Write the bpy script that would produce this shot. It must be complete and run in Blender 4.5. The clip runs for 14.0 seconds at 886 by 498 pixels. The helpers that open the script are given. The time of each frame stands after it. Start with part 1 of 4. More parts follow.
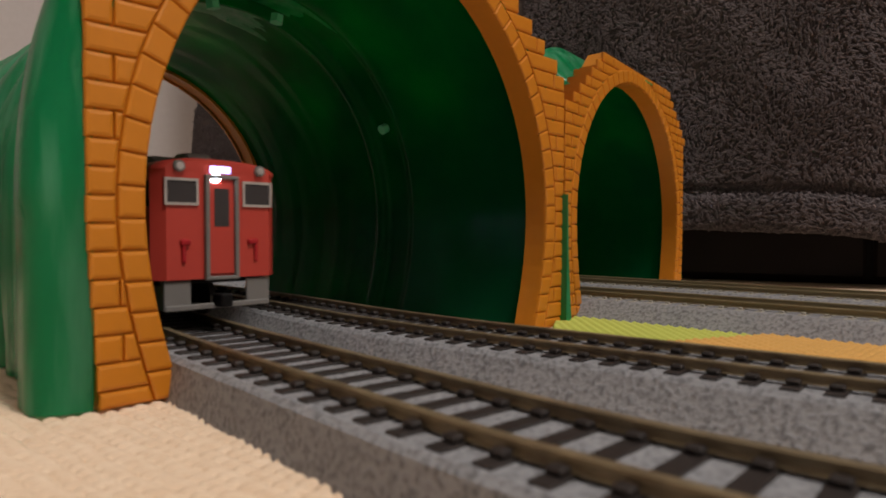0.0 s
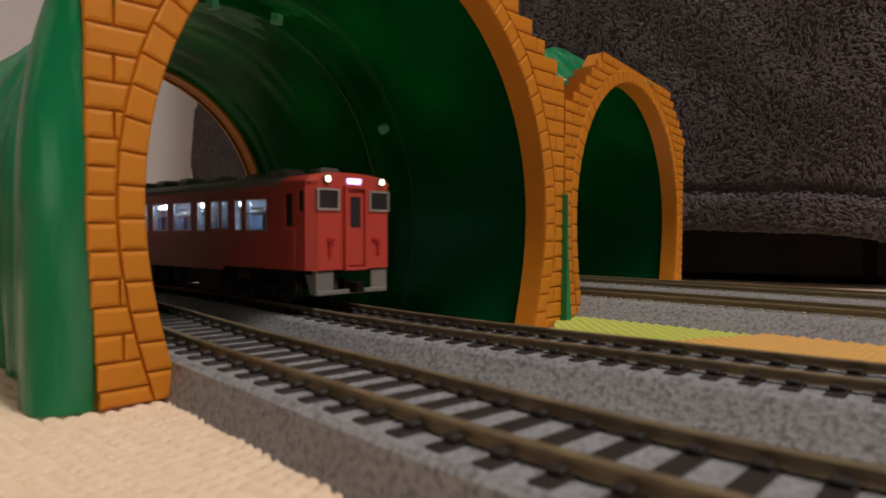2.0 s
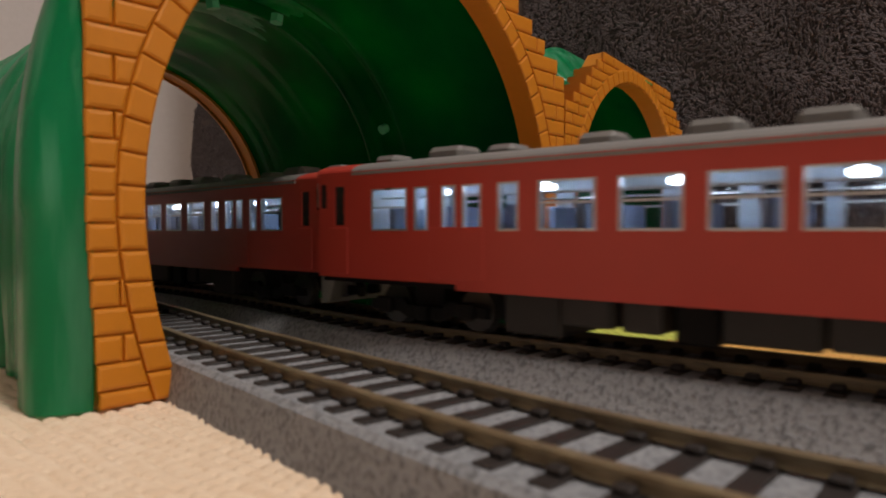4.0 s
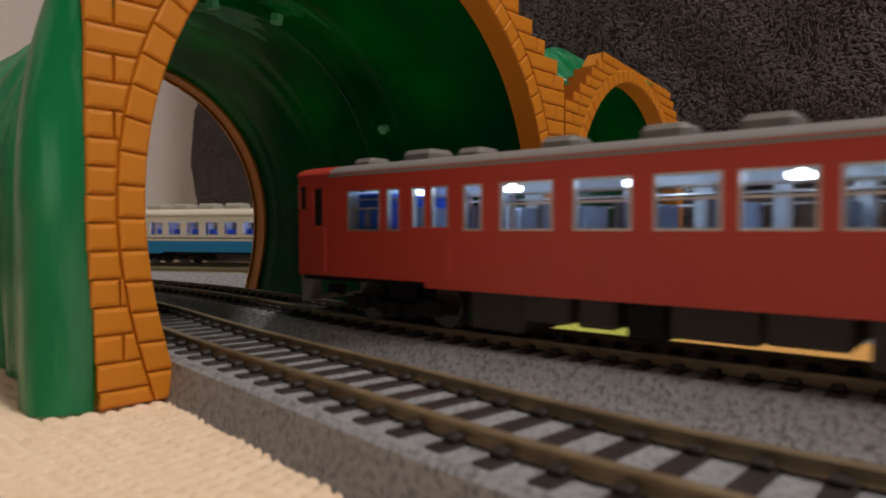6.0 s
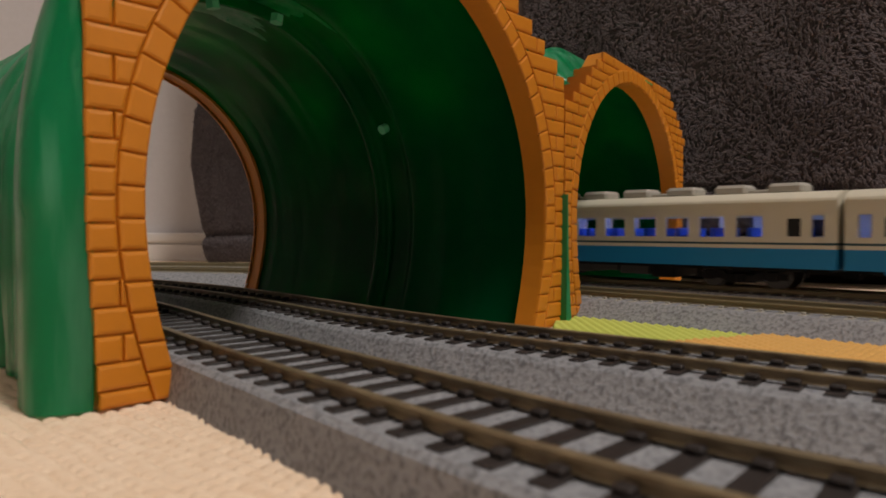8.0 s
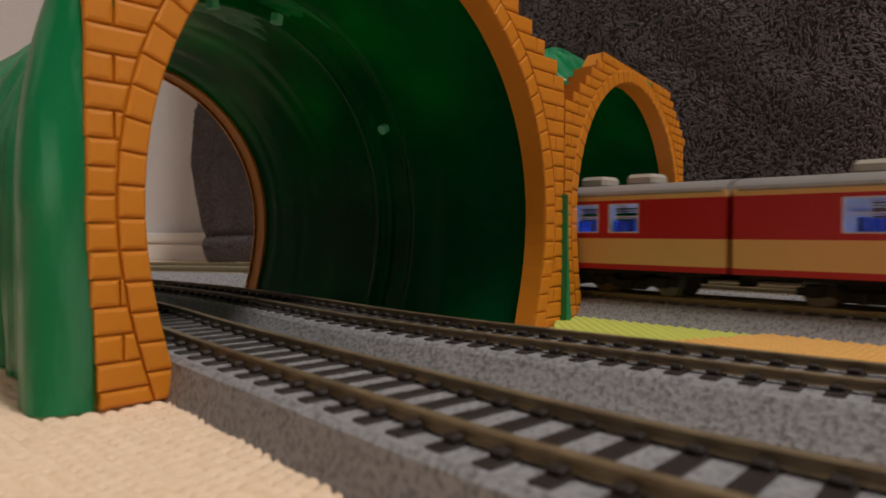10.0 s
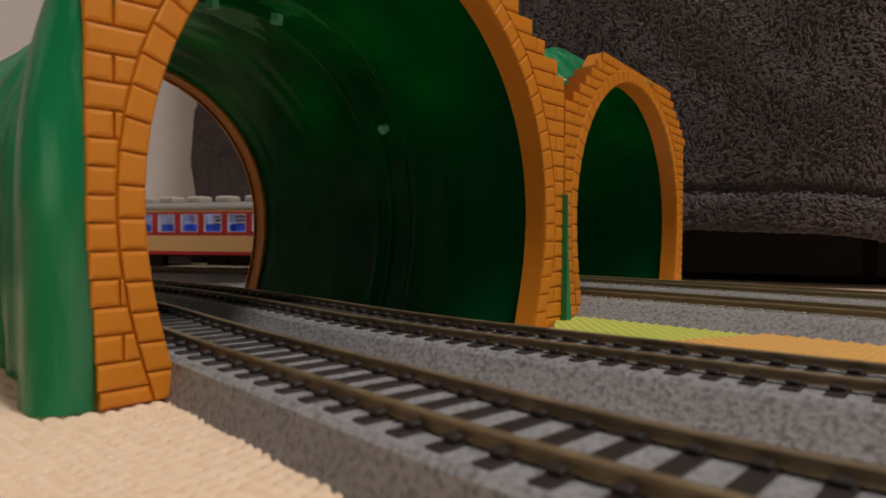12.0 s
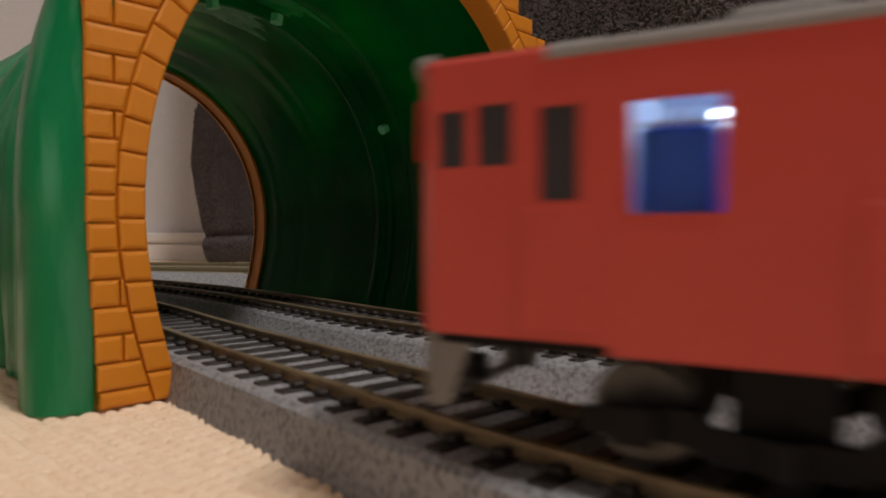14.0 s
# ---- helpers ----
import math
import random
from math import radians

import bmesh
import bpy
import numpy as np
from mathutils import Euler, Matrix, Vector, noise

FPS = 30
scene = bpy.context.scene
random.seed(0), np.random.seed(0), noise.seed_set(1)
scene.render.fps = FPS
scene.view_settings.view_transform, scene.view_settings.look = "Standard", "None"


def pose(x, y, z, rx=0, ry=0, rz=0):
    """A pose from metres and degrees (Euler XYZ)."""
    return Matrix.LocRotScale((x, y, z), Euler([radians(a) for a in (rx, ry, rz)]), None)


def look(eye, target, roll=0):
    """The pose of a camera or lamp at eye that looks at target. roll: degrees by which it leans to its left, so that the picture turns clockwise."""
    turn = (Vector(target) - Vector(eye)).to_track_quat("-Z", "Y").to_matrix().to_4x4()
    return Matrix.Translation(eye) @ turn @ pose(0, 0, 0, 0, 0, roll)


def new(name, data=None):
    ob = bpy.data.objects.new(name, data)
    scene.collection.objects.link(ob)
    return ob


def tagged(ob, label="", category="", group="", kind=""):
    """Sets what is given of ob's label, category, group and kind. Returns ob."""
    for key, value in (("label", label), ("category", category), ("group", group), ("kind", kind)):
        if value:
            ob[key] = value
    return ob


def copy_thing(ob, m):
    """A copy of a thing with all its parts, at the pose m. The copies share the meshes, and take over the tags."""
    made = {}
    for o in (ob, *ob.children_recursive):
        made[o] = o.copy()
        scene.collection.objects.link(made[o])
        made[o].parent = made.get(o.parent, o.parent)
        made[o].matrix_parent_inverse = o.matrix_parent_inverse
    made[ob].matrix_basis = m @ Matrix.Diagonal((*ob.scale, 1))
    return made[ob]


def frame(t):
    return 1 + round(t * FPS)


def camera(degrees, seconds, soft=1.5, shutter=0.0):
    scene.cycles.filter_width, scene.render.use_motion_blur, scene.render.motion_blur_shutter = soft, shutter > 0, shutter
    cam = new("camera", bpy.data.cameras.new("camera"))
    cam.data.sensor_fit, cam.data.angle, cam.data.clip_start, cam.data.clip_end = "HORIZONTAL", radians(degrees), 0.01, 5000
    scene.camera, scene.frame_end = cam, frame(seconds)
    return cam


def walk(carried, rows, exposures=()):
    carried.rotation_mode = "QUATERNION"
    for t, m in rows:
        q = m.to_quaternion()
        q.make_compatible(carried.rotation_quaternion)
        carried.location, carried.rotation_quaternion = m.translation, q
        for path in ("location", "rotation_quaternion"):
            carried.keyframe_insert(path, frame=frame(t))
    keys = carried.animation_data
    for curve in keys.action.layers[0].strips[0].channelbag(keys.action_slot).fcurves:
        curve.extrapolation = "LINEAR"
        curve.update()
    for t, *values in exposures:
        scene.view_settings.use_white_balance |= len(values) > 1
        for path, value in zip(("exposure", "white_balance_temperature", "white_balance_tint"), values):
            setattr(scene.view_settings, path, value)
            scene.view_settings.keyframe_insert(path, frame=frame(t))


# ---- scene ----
# A toy railway on a straw mat: two plastic tunnels, four lines of track, and trains of model railcars.
# Lengths below are in millimetres and become metres when meshes are made.
MM = 0.001
EYE = 18.8

# ---------------------------------------------------------------- camera
cam = camera(66.3, 14.0, soft=1.8, shutter=0.2)
CAM = Matrix.Translation((0, 0, EYE * MM)) @ pose(0, 0, 0, 90 - 1.53, 0, 0)
walk(cam, [(0.0, CAM), (14.0, CAM)])
scene.view_settings.exposure = 0.0
cam.data.dof.use_dof, cam.data.dof.focus_distance, cam.data.dof.aperture_fstop = True, 0.15, 56

# ---------------------------------------------------------------- light
world = bpy.data.worlds.new("room_world")
scene.world = world
world.use_nodes = True
world.node_tree.nodes["Background"].inputs[0].default_value = (1.0, 0.9, 0.8, 1)
world.node_tree.nodes["Background"].inputs[1].default_value = 0.02

lamp = new("ceiling_lamp", bpy.data.lights.new("ceiling_lamp", "AREA"))
lamp.data.shape, lamp.data.size, lamp.data.energy, lamp.data.color = "DISK", 0.5, 38, (1.0, 0.92, 0.84)
lamp.matrix_world = look((0.95, -0.75, 2.25), (0.1, 0.05, 0))


# ---------------------------------------------------------------- materials
def material(name, colour, rough=0.5, metal=0.0, second=None, grain=600.0, amount=0.5, bump=0.0, bump_grain=None, stain=0.0, stain_grain=40.0, glow=0.0, coat=0.0, vary=0.0, sharp=None, spec=0.5, stretch=None):
    """A surface with grain at one scale, stains at a larger one, and fine relief."""
    m = bpy.data.materials.new(name)
    m.use_nodes = True
    nt = m.node_tree
    b = nt.nodes["Principled BSDF"]
    b.inputs["Roughness"].default_value, b.inputs["Metallic"].default_value = rough, metal
    b.inputs["Coat Weight"].default_value = coat
    b.inputs["Specular IOR Level"].default_value = spec
    co = nt.nodes.new("ShaderNodeTexCoord").outputs["Object"]
    if stretch:
        scaled = nt.nodes.new("ShaderNodeMapping")
        scaled.inputs["Scale"].default_value = stretch
        nt.links.new(co, scaled.inputs["Vector"])
        co = scaled.outputs["Vector"]

    def noise_tex(scale, detail=4):
        n = nt.nodes.new("ShaderNodeTexNoise")
        n.inputs["Scale"].default_value, n.inputs["Detail"].default_value = scale, detail
        nt.links.new(co, n.inputs["Vector"])
        return n.outputs["Fac"]

    def mixed(fac, a, bcol):
        n = nt.nodes.new("ShaderNodeMix")
        n.data_type = "RGBA"
        for sock, val in ((n.inputs["Factor"], fac), (n.inputs["A"], a), (n.inputs["B"], bcol)):
            if isinstance(val, (tuple, float)):
                sock.default_value = val
            else:
                nt.links.new(val, sock)
        return n.outputs["Result"]

    def ramp(val, lo, hi, out=1.0):
        n = nt.nodes.new("ShaderNodeMapRange")
        n.inputs["From Min"].default_value, n.inputs["From Max"].default_value = lo, hi
        n.inputs["To Max"].default_value = out
        nt.links.new(val, n.inputs["Value"])
        return n.outputs["Result"]

    c = (*colour, 1.0)
    second = (*(second or tuple(v * 0.75 for v in colour)), 1.0)
    lo, hi = sharp or (0.5 - 0.25, 0.5 + 0.25)
    out = mixed(ramp(noise_tex(grain), lo, hi, amount), c, second)
    if stain:
        out = mixed(ramp(noise_tex(stain_grain), 0.5, 0.75, stain), out, tuple(v * 0.55 for v in c[:3]) + (1.0,))
    if vary:
        info = nt.nodes.new("ShaderNodeObjectInfo").outputs["Random"]
        out = mixed(ramp(info, 0, 1, vary), out, tuple(v * 0.7 for v in c[:3]) + (1.0,))
    nt.links.new(out, b.inputs["Base Color"])
    nt.links.new(ramp(noise_tex(stain_grain * 3), 0, 1, 1.0), b.inputs["Roughness"])
    r = nt.nodes[-1]
    r.inputs["To Min"].default_value, r.inputs["To Max"].default_value = max(0.02, rough - 0.08), min(1.0, rough + 0.08)
    if bump:
        n = nt.nodes.new("ShaderNodeBump")
        n.inputs["Strength"].default_value, n.inputs["Distance"].default_value = 0.8, bump * MM
        nt.links.new(noise_tex(bump_grain or grain, 6), n.inputs["Height"])
        nt.links.new(n.outputs["Normal"], b.inputs["Normal"])
    if glow:
        b.inputs["Emission Color"].default_value, b.inputs["Emission Strength"].default_value = c, glow
    return m


ORANGE = material("orange_plastic", (0.66, 0.235, 0.014), 0.42, grain=900, amount=0.18, bump=0.02, bump_grain=2500, stain=0.12, stain_grain=120)
# inner skin: the tunnels' green with the bore's shade put into its base colour
GREEN_SHADED = material("shaded_green_plastic", (0.001, 0.06, 0.02), 0.2, grain=300, amount=0.25, bump=0.02, bump_grain=110, stain=0.12, stain_grain=60, spec=0.05)
# the pale upright streaks paint in gloss reflections on the folds
GREEN_ROCK = material("gloss_streaked_rock_plastic", (0.003, 0.23, 0.085), 0.3, second=(0.14, 0.44, 0.28), grain=430, amount=0.7, bump=0.22, bump_grain=260, stain=0.3, stain_grain=90, spec=0.35, stretch=(1, 1, 0.13), sharp=(0.42, 0.75))


def let_light_through(m, colour, share):
    """Thin moulded plastic: some of the light that falls on one side comes out of the other, in uneven clouds."""
    nt = m.node_tree
    thin, mix, cloud, rng = (nt.nodes.new("ShaderNode" + k) for k in ("BsdfTranslucent", "MixShader", "TexNoise", "MapRange"))
    thin.inputs["Color"].default_value = (*colour, 1.0)
    cloud.inputs["Scale"].default_value, cloud.inputs["Detail"].default_value = 55, 5
    nt.links.new(nt.nodes.new("ShaderNodeTexCoord").outputs["Object"], cloud.inputs["Vector"])
    rng.inputs["From Min"].default_value, rng.inputs["From Max"].default_value = 0.32, 0.68
    rng.inputs["To Min"].default_value, rng.inputs["To Max"].default_value = share * 0.35, share
    nt.links.new(cloud.outputs["Fac"], rng.inputs["Value"])
    nt.links.new(rng.outputs["Result"], mix.inputs["Fac"])
    nt.links.new(nt.nodes["Principled BSDF"].outputs[0], mix.inputs[1])
    nt.links.new(thin.outputs[0], mix.inputs[2])
    nt.links.new(mix.outputs[0], nt.nodes["Material Output"].inputs["Surface"])


let_light_through(GREEN_SHADED, (0.0, 0.6, 0.075), 0.22)
let_light_through(GREEN_ROCK, (0.01, 0.8, 0.25), 0.35)
BALLAST = material("ballast_plastic", (0.325, 0.335, 0.365), 0.85, second=(0.095, 0.098, 0.108), grain=1700, amount=0.72, bump=0.34, bump_grain=1700, stain=0.2, stain_grain=250, sharp=(0.45, 0.68))
RAIL = material("weathered_rail", (0.33, 0.26, 0.155), 0.45, metal=0.35, second=(0.1, 0.072, 0.045), grain=260, amount=0.85, bump=0.02, stain=0.4, stain_grain=60)
PALE_SLEEPER = material("pale_sleeper_plastic", (0.44, 0.42, 0.37), 0.7, second=(0.3, 0.28, 0.25), grain=900, amount=0.5, bump=0.05, vary=0.3)
OLIVE_RAIL = material("olive_rail", (0.27, 0.225, 0.125), 0.5, metal=0.25, second=(0.2, 0.16, 0.09), grain=240, amount=0.6, stain=0.2, stain_grain=60)
SLEEPER = material("sleeper_plastic", (0.022, 0.016, 0.015), 0.6, second=(0.036, 0.028, 0.026), grain=900, amount=0.6, bump=0.05, vary=0.3)
STRAW = material("straw_weave", (0.91, 0.74, 0.57), 0.7, second=(0.76, 0.56, 0.39), grain=520, amount=0.75, bump=0.16, bump_grain=2200, stain=0.14, stain_grain=25)
TERRY = material("grey_terry", (0.13, 0.109, 0.117), 0.95, second=(0.095, 0.079, 0.085), grain=200, amount=0.7, stain=0.2, stain_grain=30)
TERRY_BASE = material("grey_terry_ground", (0.085, 0.071, 0.076), 1.0, grain=500, amount=0.6, bump=0.6, bump_grain=700)
WALLPAPER = material("white_wallpaper", (0.62, 0.6, 0.62), 0.8, second=(0.56, 0.54, 0.56), grain=300, amount=0.5, bump=0.15, bump_grain=500)
SKIRTING = material("skirting_paint", (0.78, 0.75, 0.74), 0.5, grain=100, amount=0.1)
DARKWOOD = material("dark_wood", (0.008, 0.005, 0.005), 0.45, second=(0.016, 0.011, 0.01), grain=60, amount=0.8, bump=0.05, spec=0.15)
LIME = material("lime_foam", (0.58, 0.64, 0.13), 0.7, grain=800, amount=0.3, bump=0.04)
AMBER = material("amber_foam", (0.76, 0.43, 0.12), 0.7, grain=800, amount=0.3, bump=0.04)
CEILING = material("ceiling_paint", (0.8, 0.79, 0.76), 0.9, grain=50, amount=0.1)

RED = material("vermilion_paint", (0.54, 0.058, 0.042), 0.42, grain=200, amount=0.12, stain=0.12, stain_grain=60)
CRIMSON = material("crimson_paint", (0.42, 0.012, 0.02), 0.4, grain=200, amount=0.12)
BUFF = material("buff_paint", (0.70, 0.44, 0.19), 0.42, grain=200, amount=0.12, stain=0.1)
IVORY = material("ivory_paint", (0.72, 0.68, 0.56), 0.42, grain=200, amount=0.1, stain=0.1)
BLUE = material("blue_paint", (0.009, 0.22, 0.48), 0.42, grain=200, amount=0.12)
DARKLINE = material("dark_line_paint", (0.02, 0.07, 0.09), 0.5)
ROOFGREY = material("roof_grey", (0.26, 0.25, 0.25), 0.6, grain=300, amount=0.3, stain=0.25, stain_grain=70)
UNITGREY = material("roof_unit_grey", (0.42, 0.40, 0.36), 0.55, grain=300, amount=0.2)
VENTGREY = material("ventilator_grey", (0.2, 0.195, 0.19), 0.55, grain=300, amount=0.3, stain=0.2, stain_grain=90)
CHASSIS = material("black_chassis", (0.008, 0.0075, 0.008), 0.6, grain=500, amount=0.4, bump=0.05, spec=0.15)
GEAR = material("grey_gear", (0.05, 0.048, 0.047), 0.6, grain=400, amount=0.4, spec=0.2)
PLOW = material("plow_grey", (0.2, 0.195, 0.19), 0.5, grain=300, amount=0.2)
SILVER = material("silver_trim", (0.62, 0.62, 0.62), 0.3, metal=0.7, grain=300, amount=0.2)
STEEL = material("wheel_steel", (0.1, 0.095, 0.09), 0.4, metal=0.7, grain=300, amount=0.3)
PALEFRAME = material("pale_window_frame", (0.62, 0.61, 0.66), 0.45, grain=300, amount=0.15)
SEATBLUE = material("blue_seat", (0.03, 0.13, 0.68), 0.6, grain=300, amount=0.3)
CABIN = material("cabin_lining", (0.62, 0.66, 0.72), 0.6, grain=200, amount=0.2)
LAMPGLOW = material("cabin_lamp", (0.74, 0.87, 1.0), 0.5, glow=19.0)
DIMGLOW = material("dim_cabin_lamp", (0.7, 0.72, 1.0), 0.5, glow=16.0)
# peg ends: outside light shining through is put into this pale green
PEG_BACKLIT = material("backlit_peg_plastic", (0.16, 0.72, 0.42), 0.4, grain=400, amount=0.1)
SEATGREY = material("pale_seat", (0.20, 0.23, 0.32), 0.6, grain=300, amount=0.3)
HEADGLOW = material("headlamp_glow", (1.0, 0.8, 0.58), 0.5, glow=4.0)
SIGNGLOW = material("sign_glow", (0.42, 0.4, 1.0), 0.5, glow=3.0)
PALEBAR = material("pale_marking", (0.6, 0.5, 0.42), 0.5)

GLASS = bpy.data.materials.new("window_glass")
GLASS.use_nodes = True
_b = GLASS.node_tree.nodes["Principled BSDF"]
_b.inputs["Transmission Weight"].default_value, _b.inputs["Roughness"].default_value, _b.inputs["IOR"].default_value = 1.0, 0.06, 1.2
_b.inputs["Base Color"].default_value = (0.86, 0.9, 0.95, 1)
DARKGLASS = material("dark_glass", (0.035, 0.033, 0.036), 0.08, grain=80, amount=0.3)


# ---------------------------------------------------------------- mesh helpers
class Geo:
    """Vertices and faces of one mesh, in millimetres."""

    def __init__(self):
        self.v, self.f = [], []

    def add(self, verts, faces):
        n = len(self.v)
        self.v += verts
        self.f += [tuple(i + n for i in q) for q in faces]
        return self

    def box(self, x0, x1, y0, y1, z0, z1, c=0.0, m=None):
        """A box, with edges chamfered by c."""
        if c <= 0:
            vs = [(x, y, z) for x in (x0, x1) for y in (y0, y1) for z in (z0, z1)]
            fs = [(0, 1, 3, 2), (4, 6, 7, 5), (0, 4, 5, 1), (2, 3, 7, 6), (1, 5, 7, 3), (0, 2, 6, 4)]
        else:
            vs, idx = [], {}
            for i, x in enumerate((x0, x1)):
                for j, y in enumerate((y0, y1)):
                    for k, z in enumerate((z0, z1)):
                        dx, dy, dz = (c, -c)[i], (c, -c)[j], (c, -c)[k]
                        for a, p in enumerate(((x, y + dy, z + dz), (x + dx, y, z + dz), (x + dx, y + dy, z))):
                            idx[i, j, k, a] = len(vs)
                            vs.append(p)
            fs = []
            for s in (0, 1):
                fs.append(tuple(idx[s, j, k, 0] for j, k in ((0, 0), (0, 1), (1, 1), (1, 0))))
                fs.append(tuple(idx[i, s, k, 1] for i, k in ((0, 0), (0, 1), (1, 1), (1, 0))))
                fs.append(tuple(idx[i, j, s, 2] for i, j in ((0, 0), (0, 1), (1, 1), (1, 0))))
                for t in (0, 1):
                    fs.append((idx[s, t, 0, 0], idx[s, t, 1, 0], idx[s, t, 1, 1], idx[s, t, 0, 1]))
                    fs.append((idx[s, 0, t, 0], idx[s, 1, t, 0], idx[s, 1, t, 2], idx[s, 0, t, 2]))
                    fs.append((idx[0, s, t, 1], idx[1, s, t, 1], idx[1, s, t, 2], idx[0, s, t, 2]))
                    for k in (0, 1):
                        fs.append((idx[s, t, k, 0], idx[s, t, k, 1], idx[s, t, k, 2]))
        if m is not None:
            vs = [tuple(m @ Vector(p)) for p in vs]
        return self.add(vs, fs)

    def cylinder(self, centre, axis, r, length, n=14):
        a = Vector(axis).normalized()
        e = a.orthogonal().normalized()
        g = a.cross(e)
        c = Vector(centre)
        vs = [tuple(c + a * l + (e * math.cos(q) + g * math.sin(q)) * r) for l in (-length / 2, length / 2) for q in (2 * math.pi * i / n for i in range(n))]
        return self.add(vs, [(i, (i + 1) % n, n + (i + 1) % n, n + i) for i in range(n)] + [tuple(range(n))[::-1], tuple(range(n, 2 * n))])

    def extrude(self, outline, place, a, b):
        """A closed outline carried from a to b; place(p, q, u) gives the point."""
        n = len(outline)
        vs = [place(p, q, u) for u in (a, b) for p, q in outline]
        return self.add(vs, [(i, (i + 1) % n, n + (i + 1) % n, n + i) for i in range(n)] + [tuple(range(n))[::-1], tuple(range(n, 2 * n))])

    def data(self, name, mat, smooth=False, tidy=True):
        me = bpy.data.meshes.new(name)
        me.from_pydata([(x * MM, y * MM, z * MM) for x, y, z in self.v], [], self.f)
        if tidy:
            bm = bmesh.new()
            bm.from_mesh(me)
            bmesh.ops.remove_doubles(bm, verts=bm.verts, dist=1e-7)
            bmesh.ops.recalc_face_normals(bm, faces=bm.faces)
            bm.to_mesh(me)
            bm.free()
        me.materials.append(mat)
        if smooth:
            me.polygons.foreach_set("use_smooth", [True] * len(me.polygons))
        return me


def part(name, geo, mat, parent=None, label="", smooth=False, kind="", tidy=True):
    ob = new(name, geo.data(name, mat, smooth, tidy) if isinstance(geo, Geo) else geo)
    ob.parent = parent
    return tagged(ob, label=label, kind=kind)


# ---------------------------------------------------------------- the lines of the tracks
def integrate(x, y, h, legs, sign):
    pts = [(x, y, h)]
    for length, k in legs:
        for _ in range(int(length / 2)):
            hm = h + sign * k
            x, y = x + sign * 2 * math.cos(hm), y + sign * 2 * math.sin(hm)
            h += sign * 2 * k
            pts.append((x, y, h))
    return pts


def line(x, y, deg, fore, back):
    h = radians(deg)
    return integrate(x, y, h, back, -1)[:0:-1] + integrate(x, y, h, fore, 1), sum(int(l / 2) for l, _ in back)


LINES = {1: line(-17.98, 74.12, -48.83, [(30, 0.0), (80, 0.0058), (900, 0)], [(40, 0.00174), (40, -0.00389), (430, -0.0046), (500, 0)]),
         2: line(7.98, 88.27, -40.83, [(30, 0.0008), (80, 0.0004), (900, 0)], [(40, 0.00465), (40, -0.0025), (530, -0.0041), (500, 0)]),
         3: line(33, 150, -45, [(60, 0.0), (900, 0)], [(60, 0.0), (130, -0.006), (600, -0.001), (300, 0)])}


def at(track, s):
    """Place and heading on track 1 to 4, s millimetres from its datum."""
    (pts, zero), off = LINES[min(track, 3)], 33 * (track == 4)
    i = s / 2 + zero
    j = max(0, min(len(pts) - 2, int(i)))
    u = i - j
    a, b = pts[j], pts[j + 1]
    x, y, h = (p + (q - p) * u for p, q in zip(a, b))
    return x - math.sin(h) * off, y + math.cos(h) * off, h


def beside(track, s, off, z):
    x, y, h = at(track, s)
    return (x - math.sin(h) * off, y + math.cos(h) * off, z)


RAIL_TOP, BED_TOP = 6.0, 4.6


def sweep(track, s0, s1, step, profile):
    g, n = Geo(), len(profile)
    ss = np.arange(s0, s1 + step, step)
    vs = [beside(track, s, o, z) for s in ss for o, z in profile]
    fs = [(i * n + j, i * n + (j + 1) % n, (i + 1) * n + (j + 1) % n, (i + 1) * n + j) for i in range(len(ss) - 1) for j in range(n)]
    fs += [tuple(range(n))[::-1], tuple(range(len(vs) - n, len(vs)))]
    return g.add(vs, fs)


